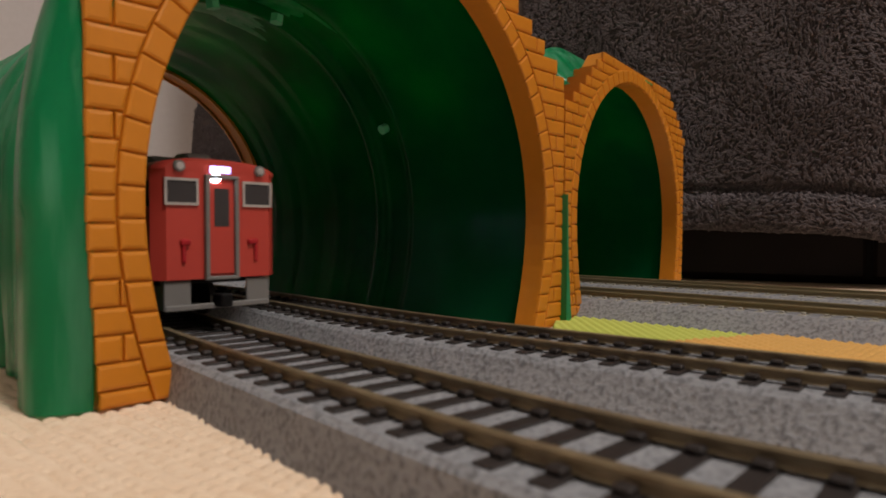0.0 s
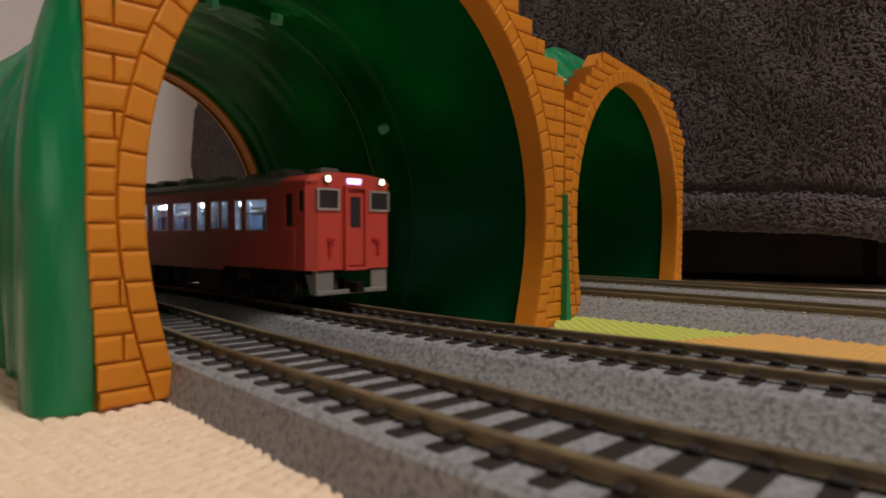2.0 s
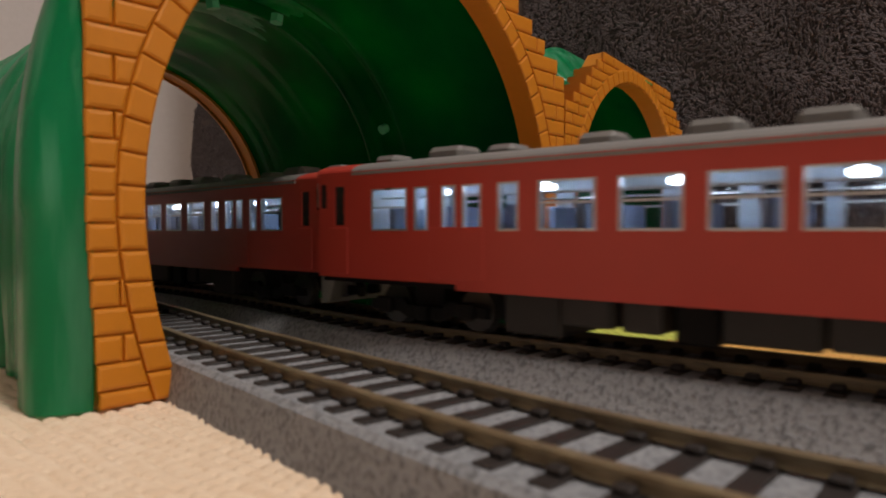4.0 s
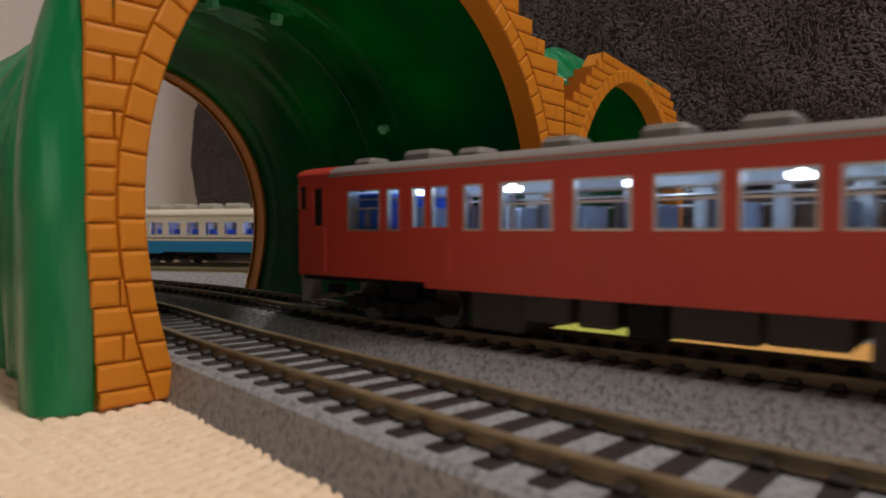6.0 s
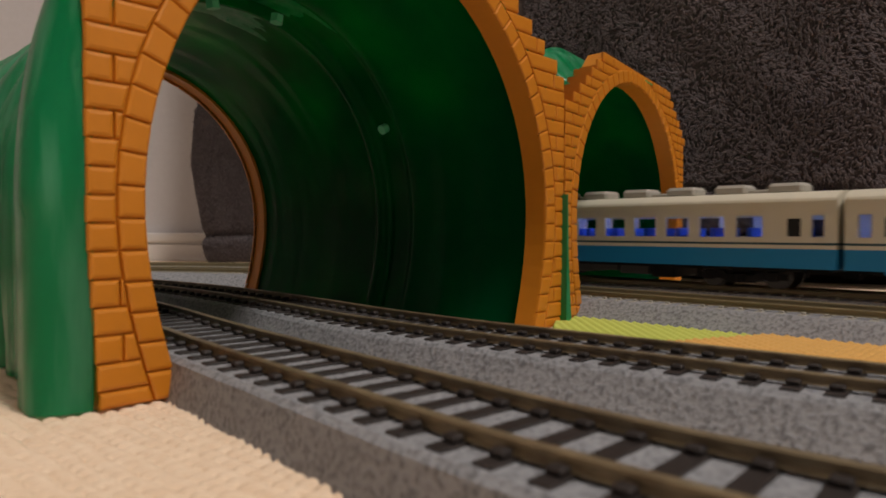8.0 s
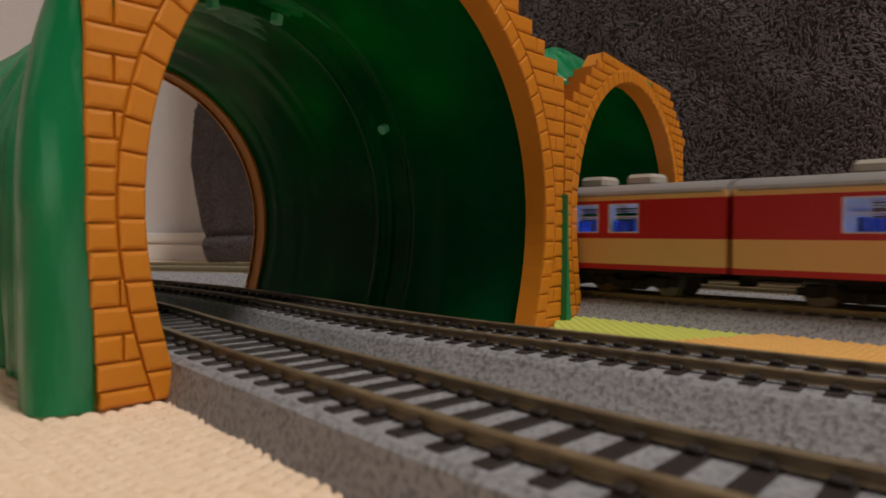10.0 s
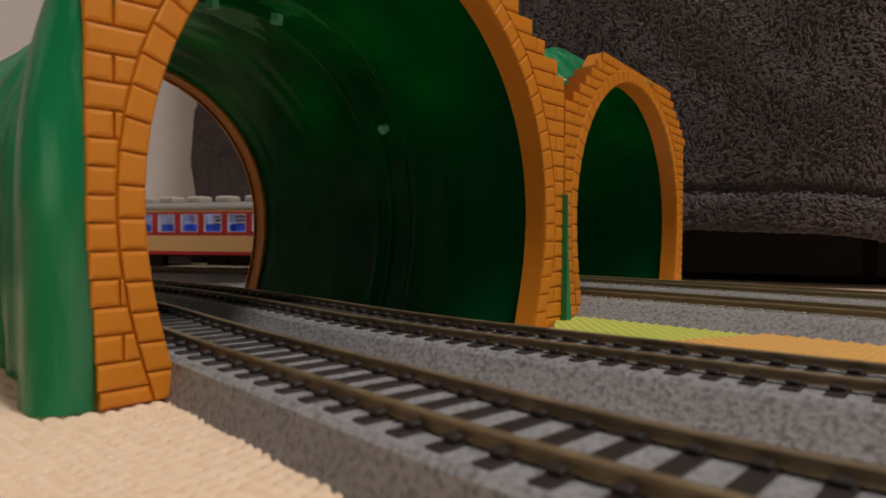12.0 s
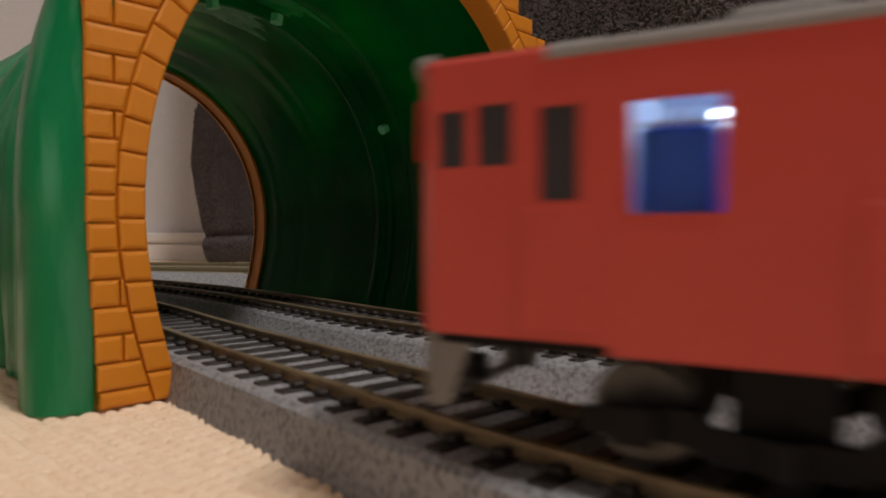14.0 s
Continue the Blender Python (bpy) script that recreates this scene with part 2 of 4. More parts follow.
# ---------------------------------------------------------------- the room
def room():
    g = Geo()
    # woven straw: a fine sheet of raised strands where the camera is near, plain beyond
    x0, x1, y0, y1, step = -72.0, 6.0, 28.0, 100.0, 0.17
    xs, ys = np.arange(x0, x1 + 0.01, step), np.arange(y0, y1 + 0.01, step)
    vs, nx = [], len(xs)
    for y in ys:
        for x in xs:
            p, q = x * 0.985 + y * 0.17, y * 0.985 - x * 0.17
            row = math.floor(q / 1.35)
            wob = 0.35 * noise.noise((x * 0.2, y * 0.2, 3.0))
            a = abs(math.sin(math.pi * (p / 2.2 + 0.5 * (row % 2) + wob)))
            b = abs(math.sin(math.pi * q / 1.35))
            edge = min(1.0, (x - x0) / 3, (x1 - x) / 3, (y - y0) / 3, (y1 - y) / 3)
            z = edge * (0.7 * (a ** 0.38) * (b ** 0.45) - 0.7 + 0.1 * noise.noise((x * 0.5, y * 0.5, 0.0)))
            vs.append((float(x), float(y), z))
    fs = [(j * nx + i, j * nx + i + 1, (j + 1) * nx + i + 1, (j + 1) * nx + i) for j in range(len(ys) - 1) for i in range(nx - 1)]
    g.add(vs, fs)
    xe, ye = float(xs[-1]), float(ys[-1])
    X0, X1, Y0, Y1 = -2600, 2200, -3400, 450
    for a, b, c, d in ((X0, x0, Y0, Y1), (xe, X1, Y0, Y1), (x0, xe, Y0, y0), (x0, xe, ye, Y1)):
        g.add([(a, c, 0), (b, c, 0), (b, d, 0), (a, d, 0)], [(0, 1, 2, 3)])
    tagged(part("floor", g, STRAW, smooth=True, tidy=False), "pale woven straw mat floor under the layout", "floor", kind="structure")
    for name, b in (("wall_north", (-2600, 2200, 430, 530)), ("wall_south", (-2600, 2200, -3500, -3400)), ("wall_west", (-2700, -2600, -3500, 530)), ("wall_east", (2200, 2300, -3500, 530))):
        tagged(part(name, Geo().box(*b, -2, 2400), WALLPAPER), "plain white papered room wall", "wall", kind="structure")
    tagged(part("ceiling", Geo().box(-2700, 2300, -3500, 530, 2402, 2450), CEILING), "plain white ceiling", "ceiling", kind="structure")
    g = Geo().box(-2598, 2198, 424, 430, -1, 10.6, 0.6).box(-2598, 2198, 425.5, 430, 10.6, 11.8).box(-2598, 2198, 423, 430, 11.8, 17.6, 0.8)
    tagged(part("baseboard", g, SKIRTING), "white grooved baseboard along the wall", "baseboard", kind="structure")


room()


# ---------------------------------------------------------------- towel over a dark chest
TA, TB = Vector((-132.0, 388.0)), Vector((423.0, 74.0))
TDIR = (TB - TA).normalized()
TNORM = Vector((TDIR.y, -TDIR.x))
TLEN = (TB - TA).length


def towel_hem(a):
    return 1.5 + 17.5 * min(1.0, max(0.0, (a - 60) / 190)) + 1.2 * math.sin(a * 0.035) - 3.4 * min(1.6, max(0.0, (a - 300) / 25)) ** 2


def towel_point(a, z):
    """A point of the hanging cloth, a along it and at height z; folds lean and swell."""
    hem = towel_hem(a)
    k = a - 0.25 * (z - 20)
    out = 3.0 * math.sin(k * 0.031 + 0.8) + 9.0 * math.exp(-((k - 320) / 40) ** 2) + 2.4 * math.sin(k * 0.083 + 2.0) + 3.0 * noise.noise((a * 0.02, z * 0.012, 5.0))
    band = max(0.0, 1 - ((z - hem - 6.5) / 7.2) ** 4)
    out += 2.6 * band - 1.6 * math.exp(-((z - hem - 14.5) / 1.8) ** 2)
    lean = float(np.interp(z, [0, 9, 31, 56, 84, 93, 120], [16, 13, 7, 0, 2, 8, 17])) * max(0.0, 1 - a / 90)
    p = TA + TDIR * (a + lean) + TNORM * (out + 11)
    return Vector((p.x, p.y, z))


def towel():
    t = new("bath_towel")
    tagged(t, "dark grey terry towel hanging over a chest with a thick hem", "towel")
    g = Geo()
    na, nz = 260, 90
    vs = []
    for i in range(na + 1):
        a = TLEN * i / na
        h = towel_hem(a)
        for j in range(nz + 1):
            u = (j / nz) ** 1.6
            vs.append(tuple(towel_point(a, h + (420 - h) * u)))
    g.add(vs, [(i * (nz + 1) + j, (i + 1) * (nz + 1) + j, (i + 1) * (nz + 1) + j + 1, i * (nz + 1) + j + 1) for i in range(na) for j in range(nz)])
    cloth = part("cloth", g, TERRY_BASE, t, smooth=True)
    m = cloth.modifiers.new("thick", "SOLIDIFY")
    m.thickness, m.offset = 0.004, 1.0
    # pile: small bent loops that lie over one another and drift in patches
    rnd = random.Random(5)
    vs, fs = [], []
    for a0, a1, z1, each, big in ((0.0, 75.0, 125.0, 1.2, 0.75), (196.0, 390.0, 125.0, 0.9, 1.35)):
        n = int((a1 - a0) * (z1 - 0) / each)
        for _ in range(n):
            a = rnd.uniform(a0, a1)
            h = towel_hem(a)
            z = rnd.uniform(h + 0.3, z1)
            p = towel_point(a, z)
            du, dz = (towel_point(a + 0.5, z) - p).normalized(), (towel_point(a, z + 0.5) - p).normalized()
            nrm = dz.cross(du).normalized()
            if nrm.y > 0:
                nrm = -nrm
            ang = 4.0 * noise.noise((a * 0.03, z * 0.03, 9.0)) + rnd.gauss(0, 0.55) - 0.6
            d = du * math.cos(ang) + dz * math.sin(ang)
            w = d.cross(nrm)
            size, fat = rnd.uniform(0.4, 0.85) * big, rnd.uniform(0.22, 0.32) * (0.45 + 0.55 * big)
            bend = w * rnd.uniform(-0.6, 0.6)
            base = len(vs)
            for q, (t_, up) in enumerate(((-1.0, 0.1), (-0.5, 1.0), (0.4, 1.25), (1.1, 0.35))):
                c = p + d * (t_ * size) + nrm * (up * 0.6) + bend * (t_ * t_)
                rr = fat * (0.7, 1.0, 1.0, 0.55)[q]
                for e in (w, nrm * 0.5 - w * 0.85, -nrm * 0.9):
                    vs.append(tuple(c + e * rr))
            for q in range(3):
                for k in range(3):
                    i0, i1 = base + q * 3 + k, base + q * 3 + (k + 1) % 3
                    fs.append((i0, i1, i1 + 3, i0 + 3))
    g = Geo().add(vs, fs)
    part("pile", g, TERRY, t, "short dark grey terry loops", smooth=True, kind="stuff", tidy=False)


towel()


def chest():
    c = new("low_chest")
    tagged(c, "dark brown wooden chest behind the towel", "chest")
    ang = math.atan2(TDIR.y, TDIR.x)
    c.matrix_world = Matrix.Translation((TA.x * MM, TA.y * MM, 0)) @ Matrix.Rotation(ang, 4, "Z")
    part("carcass", Geo().box(200, 640, 6, 95, 0, 410, 2), DARKWOOD, c)
    part("door", Geo().box(204, 318, 1, 5.6, 2, 400, 1.2), DARKWOOD, c)
    part("door", Geo().box(320, 600, 1, 5.6, 2, 400, 1.2), DARKWOOD, c)
    part("knob", Geo().cylinder((252, -1.5, 9), (0, 1, 0), 1.4, 6), GEAR, c)


chest()


# ---------------------------------------------------------------- tracks
TIES = {1: (4.12, 5.5), 2: (3.52, 18.0), 3: (3.5, 10.0), 4: (3.5, 10.0)}


def sleeper_geo(m=None, g=None):
    g = g or Geo()
    g.box(-0.82, 0.82, -7.3, 7.3, BED_TOP - 0.4, BED_TOP + 0.24, 0.09, m)
    for y in (-4.5, 4.5):
        for d in (-1, 1):
            g.box(-0.62, 0.62, y + d * 0.9 - 0.55, y + d * 0.9 + 0.5, BED_TOP + 0.25, BED_TOP + 0.8, 0.16, m)
    return g


SLEEPER_DATA = sleeper_geo().data("sleeper", SLEEPER)


def flush_sleeper(m=None, g=None):
    """A sleeper sunk level with the ballast, with only its rail clips standing up."""
    g = g or Geo()
    g.box(-0.7, 0.7, -7.0, 7.0, BED_TOP - 0.4, BED_TOP + 0.06, 0.04, m)
    for y in (-4.5, 4.5):
        for d in (-1, 1):
            g.box(-0.4, 0.4, y + d * 0.9 - 0.35, y + d * 0.9 + 0.35, BED_TOP + 0.0, BED_TOP + 0.42, 0.1, m)
    return g


PALE_SLEEPER_DATA = flush_sleeper().data("sleeper", PALE_SLEEPER)


def track(n, s0, s1, near0, near1, foot, label):
    rail_mat, tie_mat, tie_data = (RAIL, SLEEPER, SLEEPER_DATA) if n < 3 else (OLIVE_RAIL, PALE_SLEEPER, PALE_SLEEPER_DATA)
    t = new("railway_track")
    tagged(t, label, "track", group="model railway tracks")
    bed = [(-foot, -0.9), (11.5, -0.9), (11.3, 0.5), (8.3, BED_TOP - 0.5), (7.7, BED_TOP), (-7.7, BED_TOP), (-8.3, BED_TOP - 0.5), (-foot + 0.2, 0.5)]
    part("roadbed", sweep(n, s0, s1, 3, bed), BALLAST, t, "grey moulded ballast roadbed")
    for d in (-4.5, 4.5):
        prof = [(-0.5, 0.3), (0.5, 0.3), (0.5, 0.45), (0.25, 0.6), (0.25, 1.2), (0.42, 1.4), (0.42, 1.72), (0.32, 1.8), (-0.32, 1.8), (-0.42, 1.72), (-0.42, 1.4), (-0.25, 1.2), (-0.25, 0.6), (-0.5, 0.45)]
        part("rail", sweep(n, s0, s1, 3, [(d + o, BED_TOP + 0.1 + z * 0.722) for o, z in prof]), rail_mat, t, "weathered brown metal rail")
    rest = Geo()
    step, phase = TIES[n]
    first = phase + step * math.ceil((s0 + 2 - phase) / step)
    for s in np.arange(first, s1 - 2, step):
        x, y, h = at(n, s)
        if near0 < s < near1:
            ob = part("sleeper", tie_data, None, t)
            ob.matrix_local = Matrix.Translation((x * MM, y * MM, 0)) @ Matrix.Rotation(h, 4, "Z")
        else:
            rest.box(-0.85, 0.85, -7.3, 7.3, BED_TOP - 0.4, BED_TOP + (0.35 if n < 3 else 0.06), 0.0, Matrix.Translation((x, y, 0)) @ Matrix.Rotation(h, 4, "Z"))
    part("further_sleepers", rest, tie_mat, t, kind="stuff")


track(1, -640, 800, -140, 70, 9.0, "grey ballast track with brown sleepers beside the straw mat")
track(2, -820, 800, -150, 80, 10.5, "grey ballast track with brown sleepers through the large tunnel")
track(3, -760, 560, -190, 90, 12.0, "grey ballast track with pale sleepers beside coloured mats")
track(4, -760, 560, -190, 100, 11.0, "grey ballast track with pale sleepers near the dark chest")


# ---------------------------------------------------------------- foam mats between the tracks
def foam_mat(name, mat, s0, s1, o0, o1, z, label, skew):
    """A thin sheet with rows of small round bumps; its ends are cut on the slant."""
    step = 0.24
    ss, oo = np.arange(s0, s1, step), np.arange(o0, o1, step)
    vs = []
    for o in oo:
        for s in ss:
            e = s + skew * (o - o0)
            b = math.sin(math.pi * e / 1.15) * math.sin(math.pi * o / 1.15)
            vs.append(beside(3, e, float(o), z + 0.27 * b))
    n = len(ss)
    fs = [(j * n + i, j * n + i + 1, (j + 1) * n + i + 1, (j + 1) * n + i) for j in range(len(oo) - 1) for i in range(n - 1)]
    ob = part(name, Geo().add(vs, fs), mat, smooth=True, tidy=False)
    m = ob.modifiers.new("thick", "SOLIDIFY")
    m.thickness, m.offset = (z - 0.25) * MM, -1
    tagged(ob, label, "mat")


foam_mat("foam_mat", LIME, 22.0, 77, -46, -10.6, 1.1, "thin lime green bumpy foam mat between tracks", -0.675)
foam_mat("foam_mat", AMBER, 25.3, 134, -46, -10.8, 1.5, "thin amber orange bumpy foam mat overlapping the green one", 0.45)

# ---------------------------------------------------------------- tunnels: s across the portal, z up, u into the bore
MID = 44.4
ROW = 2.95


class Bore:
    def __init__(self, origin, way, rise, top, length, axis=None, knee=48.0, row=2.95, shift=0.0, droop=0.0):
        self.o, self.d, self.rise, self.top, self.length = origin, way, rise, top, length
        self.knee, self.row, self.shift, self.droop = knee, row, shift, droop
        self.a = axis or (-way[1], way[0])

    def at(self, s, z, u):
        (ox, oy), (dx, dy), (ax, ay) = self.o, self.d, self.a
        # the vault sinks a little towards the rear
        z = z if z < 22 else 22 + (z - 22) * (1 - self.droop * max(0.0, u) / self.length)
        return (ox + dx * s + ax * u, oy + dy * s + ay * u, z)

    def half(self, z, grow=0.0):
        """Half the width of the opening at height z, grown outwards."""
        if z < 22:
            return 34.2 + 3.8 * math.sin(min(1.0, z / 21) * math.pi / 2) + grow
        r = self.rise + grow
        return (38 + grow) * math.sqrt(max(0.0, 1 - ((z - 22) / r) ** 2))

    def arch(self, grow=0.0, n=36):
        """Points of the opening from the foot at large s over the crown to the other foot."""
        leg = [(MID + self.half(z, grow), z) for z in (0, 4, 8, 12, 16, 20)]
        top = [(MID + (38 + grow) * math.cos(a), 22 + (self.rise + grow) * math.sin(a)) for a in np.linspace(0, math.pi, n)]
        return leg + top + [(2 * MID - s, z) for s, z in leg[::-1]]

    def shoulder(self, z):
        """How far the stepped outline stands in from the side at height z."""
        return 1.0 * max(0.0, 1 - z / 21) ** 1.4 if z <= self.knee else (z - self.knee) / 0.7


def brick_geo(bore, quad, u0, out, g=None):
    """One moulded block: a four-sided face in the wall's plane, raised by out with rounded edges."""
    g = g or Geo()
    c = np.array(quad, float)
    mid = c.mean(0)

    def shrink(d):
        size = np.abs(c - mid).max(0)
        return mid + (c - mid) * np.maximum(0.1, 1 - d / np.maximum(size, 0.3))

    vs = []
    for d, h in ((0.07, -0.15), (0.09, 0.45), (0.22, 0.82), (0.55, 1.0)):
        vs += [bore.at(s, z, u0 + out * h) for s, z in shrink(d)]
    fs = [(k * 4 + i, k * 4 + (i + 1) % 4, k * 4 + 4 + (i + 1) % 4, k * 4 + 4 + i) for k in range(3) for i in range(4)]
    return g.add(vs, fs + [(12, 13, 14, 15)])


def portal_quads(bore, rnd, lip):
    """Faces of all blocks of a portal: the ring of the arch, then the courses about it."""
    ring, quads = 3.4, []
    inner, outer = [], []
    pts = bore.arch(lip, 90)
    far = bore.arch(ring, 90)
    length = [0.0]
    for a, b in zip(pts[:-1], pts[1:]):
        length.append(length[-1] + math.dist(a, b))
    count = round(length[-1] / 3.45)
    for k in range(count + 1):
        l = length[-1] * k / count
        i = min(len(pts) - 2, int(np.searchsorted(length, l, "right")) - 1)
        u = (l - length[i]) / max(1e-6, length[i + 1] - length[i])
        lerp = lambda p: (p[i][0] + (p[i + 1][0] - p[i][0]) * u, p[i][1] + (p[i + 1][1] - p[i][1]) * u)
        inner.append(lerp(pts))
        outer.append(lerp(far))
    for k in range(count):
        quads.append((inner[k], outer[k], outer[k + 1], inner[k + 1]))
    z, row = -1.05, 0
    while z < bore.top - 0.5:
        z1 = min(z + bore.row, bore.top)
        z = max(z, 0.0)
        edge = bore.shoulder(z + 0.6) - (0.16 * rnd.random() if z < bore.knee - 1 else 0.0)
        e0, e1 = bore.half(z, ring), bore.half(z1, ring)
        if z1 > 22 + bore.rise + ring - 0.4:
            e0 = e1 = 0.0 if z > 22 + bore.rise + ring - 1.5 else e0
        lean = bore.shift if z > bore.knee - 0.5 else 0.0
        spans = [(-MID + edge + lean, -e0, -e1), (MID - edge + lean, e0, e1)] if e0 > 0.3 else None
        if spans is None:
            cuts = np.linspace(edge, 2 * MID - edge, 3) + lean
            quads += [((a, z), (b, z), (b, z1), (a, z1)) for a, b in zip(cuts[:-1], cuts[1:])]
        else:
            for far_s, b0, b1 in spans:
                width = abs(far_s) - e0
                n = max(1, int(width / 5.2 + (0.9, 0.2)[row % 2]))
                if width < 0.8 and abs(far_s) - e1 < 0.8:
                    continue
                fr = [i / n for i in range(n + 1)]
                if z < bore.knee and 2.5 < width < 8.5:
                    fr = [0.0, 3.0 / width, 1.0] if row % 2 == 0 and row > 0 and width > 3.5 else [0.0, 1.0]
                elif n > 1:
                    fr = [0.0] + [(i + (0.28 if row % 2 else -0.16)) / n for i in range(1, n)] + [1.0]
                for f0, f1 in zip(fr[:-1], fr[1:]):
                    a0, a1 = far_s + (b0 - far_s) * f0, far_s + (b0 - far_s) * f1
                    c1 = far_s + (b1 - far_s) * f1 if f1 == 1.0 else a1
                    q = ((MID + a0, z), (MID + a1, z), (MID + c1, z1), (MID + a0, z1))
                    if far_s > 0:
                        q = q[::-1]
                    quads.append(q)
        z, row = z1, row + 1
    return quads


def ring_count(bore):
    pts = bore.arch(0.25, 90)
    return round(sum(math.dist(a, b) for a, b in zip(pts[:-1], pts[1:])) / 3.45)


def tunnel(bore, label, seed, flat):
    rnd = random.Random(seed)
    t = new("toy_tunnel")
    tagged(t, label, "toy tunnel", group="toy tunnels")
    L = bore.length
    # inner skin: the front half stands wider, with a groove and a step between the halves
    us = [4.5] + list(np.linspace(7, 36, 16)) + [37.2, 38.2, 38.5, 38.8, 41, 43, 45, 46.6, 46.8, 47.1, 47.5, 48.2, 49.0, 49.7, 50.2, 50.8] + list(np.linspace(52, L - 7, 36)) + [L - 4.5]
    rings = []
    for u in us:
        base = float(np.interp(u, [4.5, 30, 36, 38.2, 38.8, 46.6, 46.8, 47.1, 47.5, 48.2, 49.0, 49.7, 50.2, 50.8, L - 20, L - 4.5], [1.4, 1.8, 1.4, 1.5, 2.9, 2.9, 1.6, 0.9, 0.55, 0.4, 0.5, 0.9, 1.9, 2.0, 1.4, 1.0]))
        amp = 0.0 if u < 5 or u > L - 5 else (0.22 if 36 < u < 51 else 0.5 if u < 37 else 0.35)
        ring = []
        for j, (s, z) in enumerate(bore.arch(base, 60)):
            q = j / 71
            d = amp * (0.9 * noise.noise((u * 0.13, q * 2.6 + seed, 21.0)) + 0.7 * noise.noise((u * 0.33, q * 3.4, 23.0)) + 0.25)
            nrm = Vector(((s - MID) / 38, max(0.0, (z - 22)) / bore.rise)).normalized()
            ring.append((s + nrm.x * d, z + nrm.y * d))
        rings.append(ring)
    n = len(rings[0])
    g = Geo()
    g.add([bore.at(s, z, u) for r, u in zip(rings, us) for s, z in r], [(i * n + j, i * n + j + 1, (i + 1) * n + j + 1, (i + 1) * n + j) for i in range(len(us) - 1) for j in range(n - 1)])
    inner = part("inner_shell", g, GREEN_SHADED, t, "glossy green moulded plastic, darkened in colour for the shade inside", smooth=True)
    # outer skin: a rounded flange behind the portal, then folded rock; flat where the tunnels touch
    us = [0.3, 0.75, 1.3, 2.2, 3.6, 6, 8.5, 10.5, 12.5, 15] + list(np.linspace(17, L - 10, 70)) + [L - 6, L - 1]
    vs = []
    for u in us:
        flange = float(np.interp(u, [0.75, 1.3, 2.2, 3.6, 8.0, 11.5, 15], [6.0, 8.4, 10.2, 11.2, 11.0, 9.0, 7.0])) if u < 15 else 7.0
        rock = min(1.0, max(0.0, (u - 9) / 8)) if u < L - 8 else 0.4
        for j, (s, z) in enumerate(bore.arch(0.0, 72)):
            q = j / 83
            fold = 2.0 * noise.noise((u * 0.10, q * 3.0 + seed, 0.3)) + 1.2 * noise.noise((u * 0.3, q * 4 + seed, 1.7)) + 0.5 * noise.noise((u * 0.9, q * 12, 4.0)) + 1.1 * (0.5 - abs(noise.noise((u * 0.26, q * 2.2 + seed, 6.0)) * 2)) - 1.2
            r = flange + fold * rock + 0.4 * noise.noise((u * 0.1, q * 6, 8.0))
            nrm = Vector(((s - MID) / 38, max(0.0, (z - 22)) / bore.rise)).normalized()
            high = max(0.0, nrm.y) ** 2
            r *= 1 - 0.66 * high
            if flat < 0 and u > 5:
                r += 10.5 * (4 * nrm.x ** 2 * nrm.y ** 2) * min(1.0, (u - 5) / 6)
            if (s - MID) * flat > 10 and z < 44:
                r = min(r, 3.8 + 5 * high)
                if flat > 0 and 0.2 < u < 9:
                    r = 6.1 + 2.5 * max(0.0, 1 - z / 25) * min(1.0, (u - 0.1) / 0.4)
            if z < 20:
                s = MID + math.copysign(38, s - MID)
            p = (s + nrm.x * r, z + nrm.y * r)
            if u < 20 and (s - MID) * flat < 0 and z > 20:
                # the flange stands up straight beside the portal
                c, up = abs(s - MID) / 38, (z - 22) / bore.rise
                f = min(1.0, (20 - u) / 8)
                q2 = (MID - flat * (38 + flange) * c ** 0.5, 22 + (bore.rise + 3) * up)
                p = (p[0] + (q2[0] - p[0]) * f, p[1] + (q2[1] - p[1]) * f)
            vs.append(bore.at(*p, u))
    m = 72 + 12
    fs = [(i * m + j, (i + 1) * m + j, (i + 1) * m + j + 1, i * m + j + 1) for i in range(len(us) - 1) for j in range(m - 1)]
    part("outer_shell", Geo().add(vs, fs), GREEN_ROCK, t, "green plastic moulded as folded rock, with painted gloss streaks", smooth=True)
    # portals: backing, lining and blocks
    for face, u0, u1, out in (("portal", 0.7, 5.0, -0.6), ("rear_portal", L - 0.7, L - 5.0, 0.7)):
        g = Geo()
        # the plate is cut into strips between the opening and the outline, so that it stays sound
        crest = 22 + bore.rise + 0.2
        zs = sorted({0.0, 4.0, 8.0, 12.0, 16.0, 20.0} | {round(float(z), 3) for z in np.linspace(22, crest, 22)} | {round(bore.row * k - 1.05, 3) for k in range(60) if bore.knee - 3 < bore.row * k - 1.05 < crest - 0.3})
        for side in (-1, 1):
            for a, b in zip(zs[:-1], zs[1:]):
                ea, eb = bore.half(a, 0.25), bore.half(b, 0.25)
                low = math.floor(((a + b) / 2 + 1.05) / bore.row) * bore.row - 1.05
                w = MID - bore.shoulder(low + 0.6) - 0.15 + (side * bore.shift if low > bore.knee - 0.5 else 0.0)
                if out > 0:
                    w = max(ea, eb) + 3.2
                if w < ea + 0.2:
                    w = ea + 0.2
                quad = [(MID + side * ea, a), (MID + side * w, a), (MID + side * w, b), (MID + side * eb, b)]
                g.add([bore.at(s, z, u) for u in (u0, u1) for s, z in quad], [(0, 1, 2, 3), (4, 7, 6, 5), (0, 3, 7, 4), (1, 5, 6, 2), (3, 2, 6, 7), (0, 4, 5, 1)])
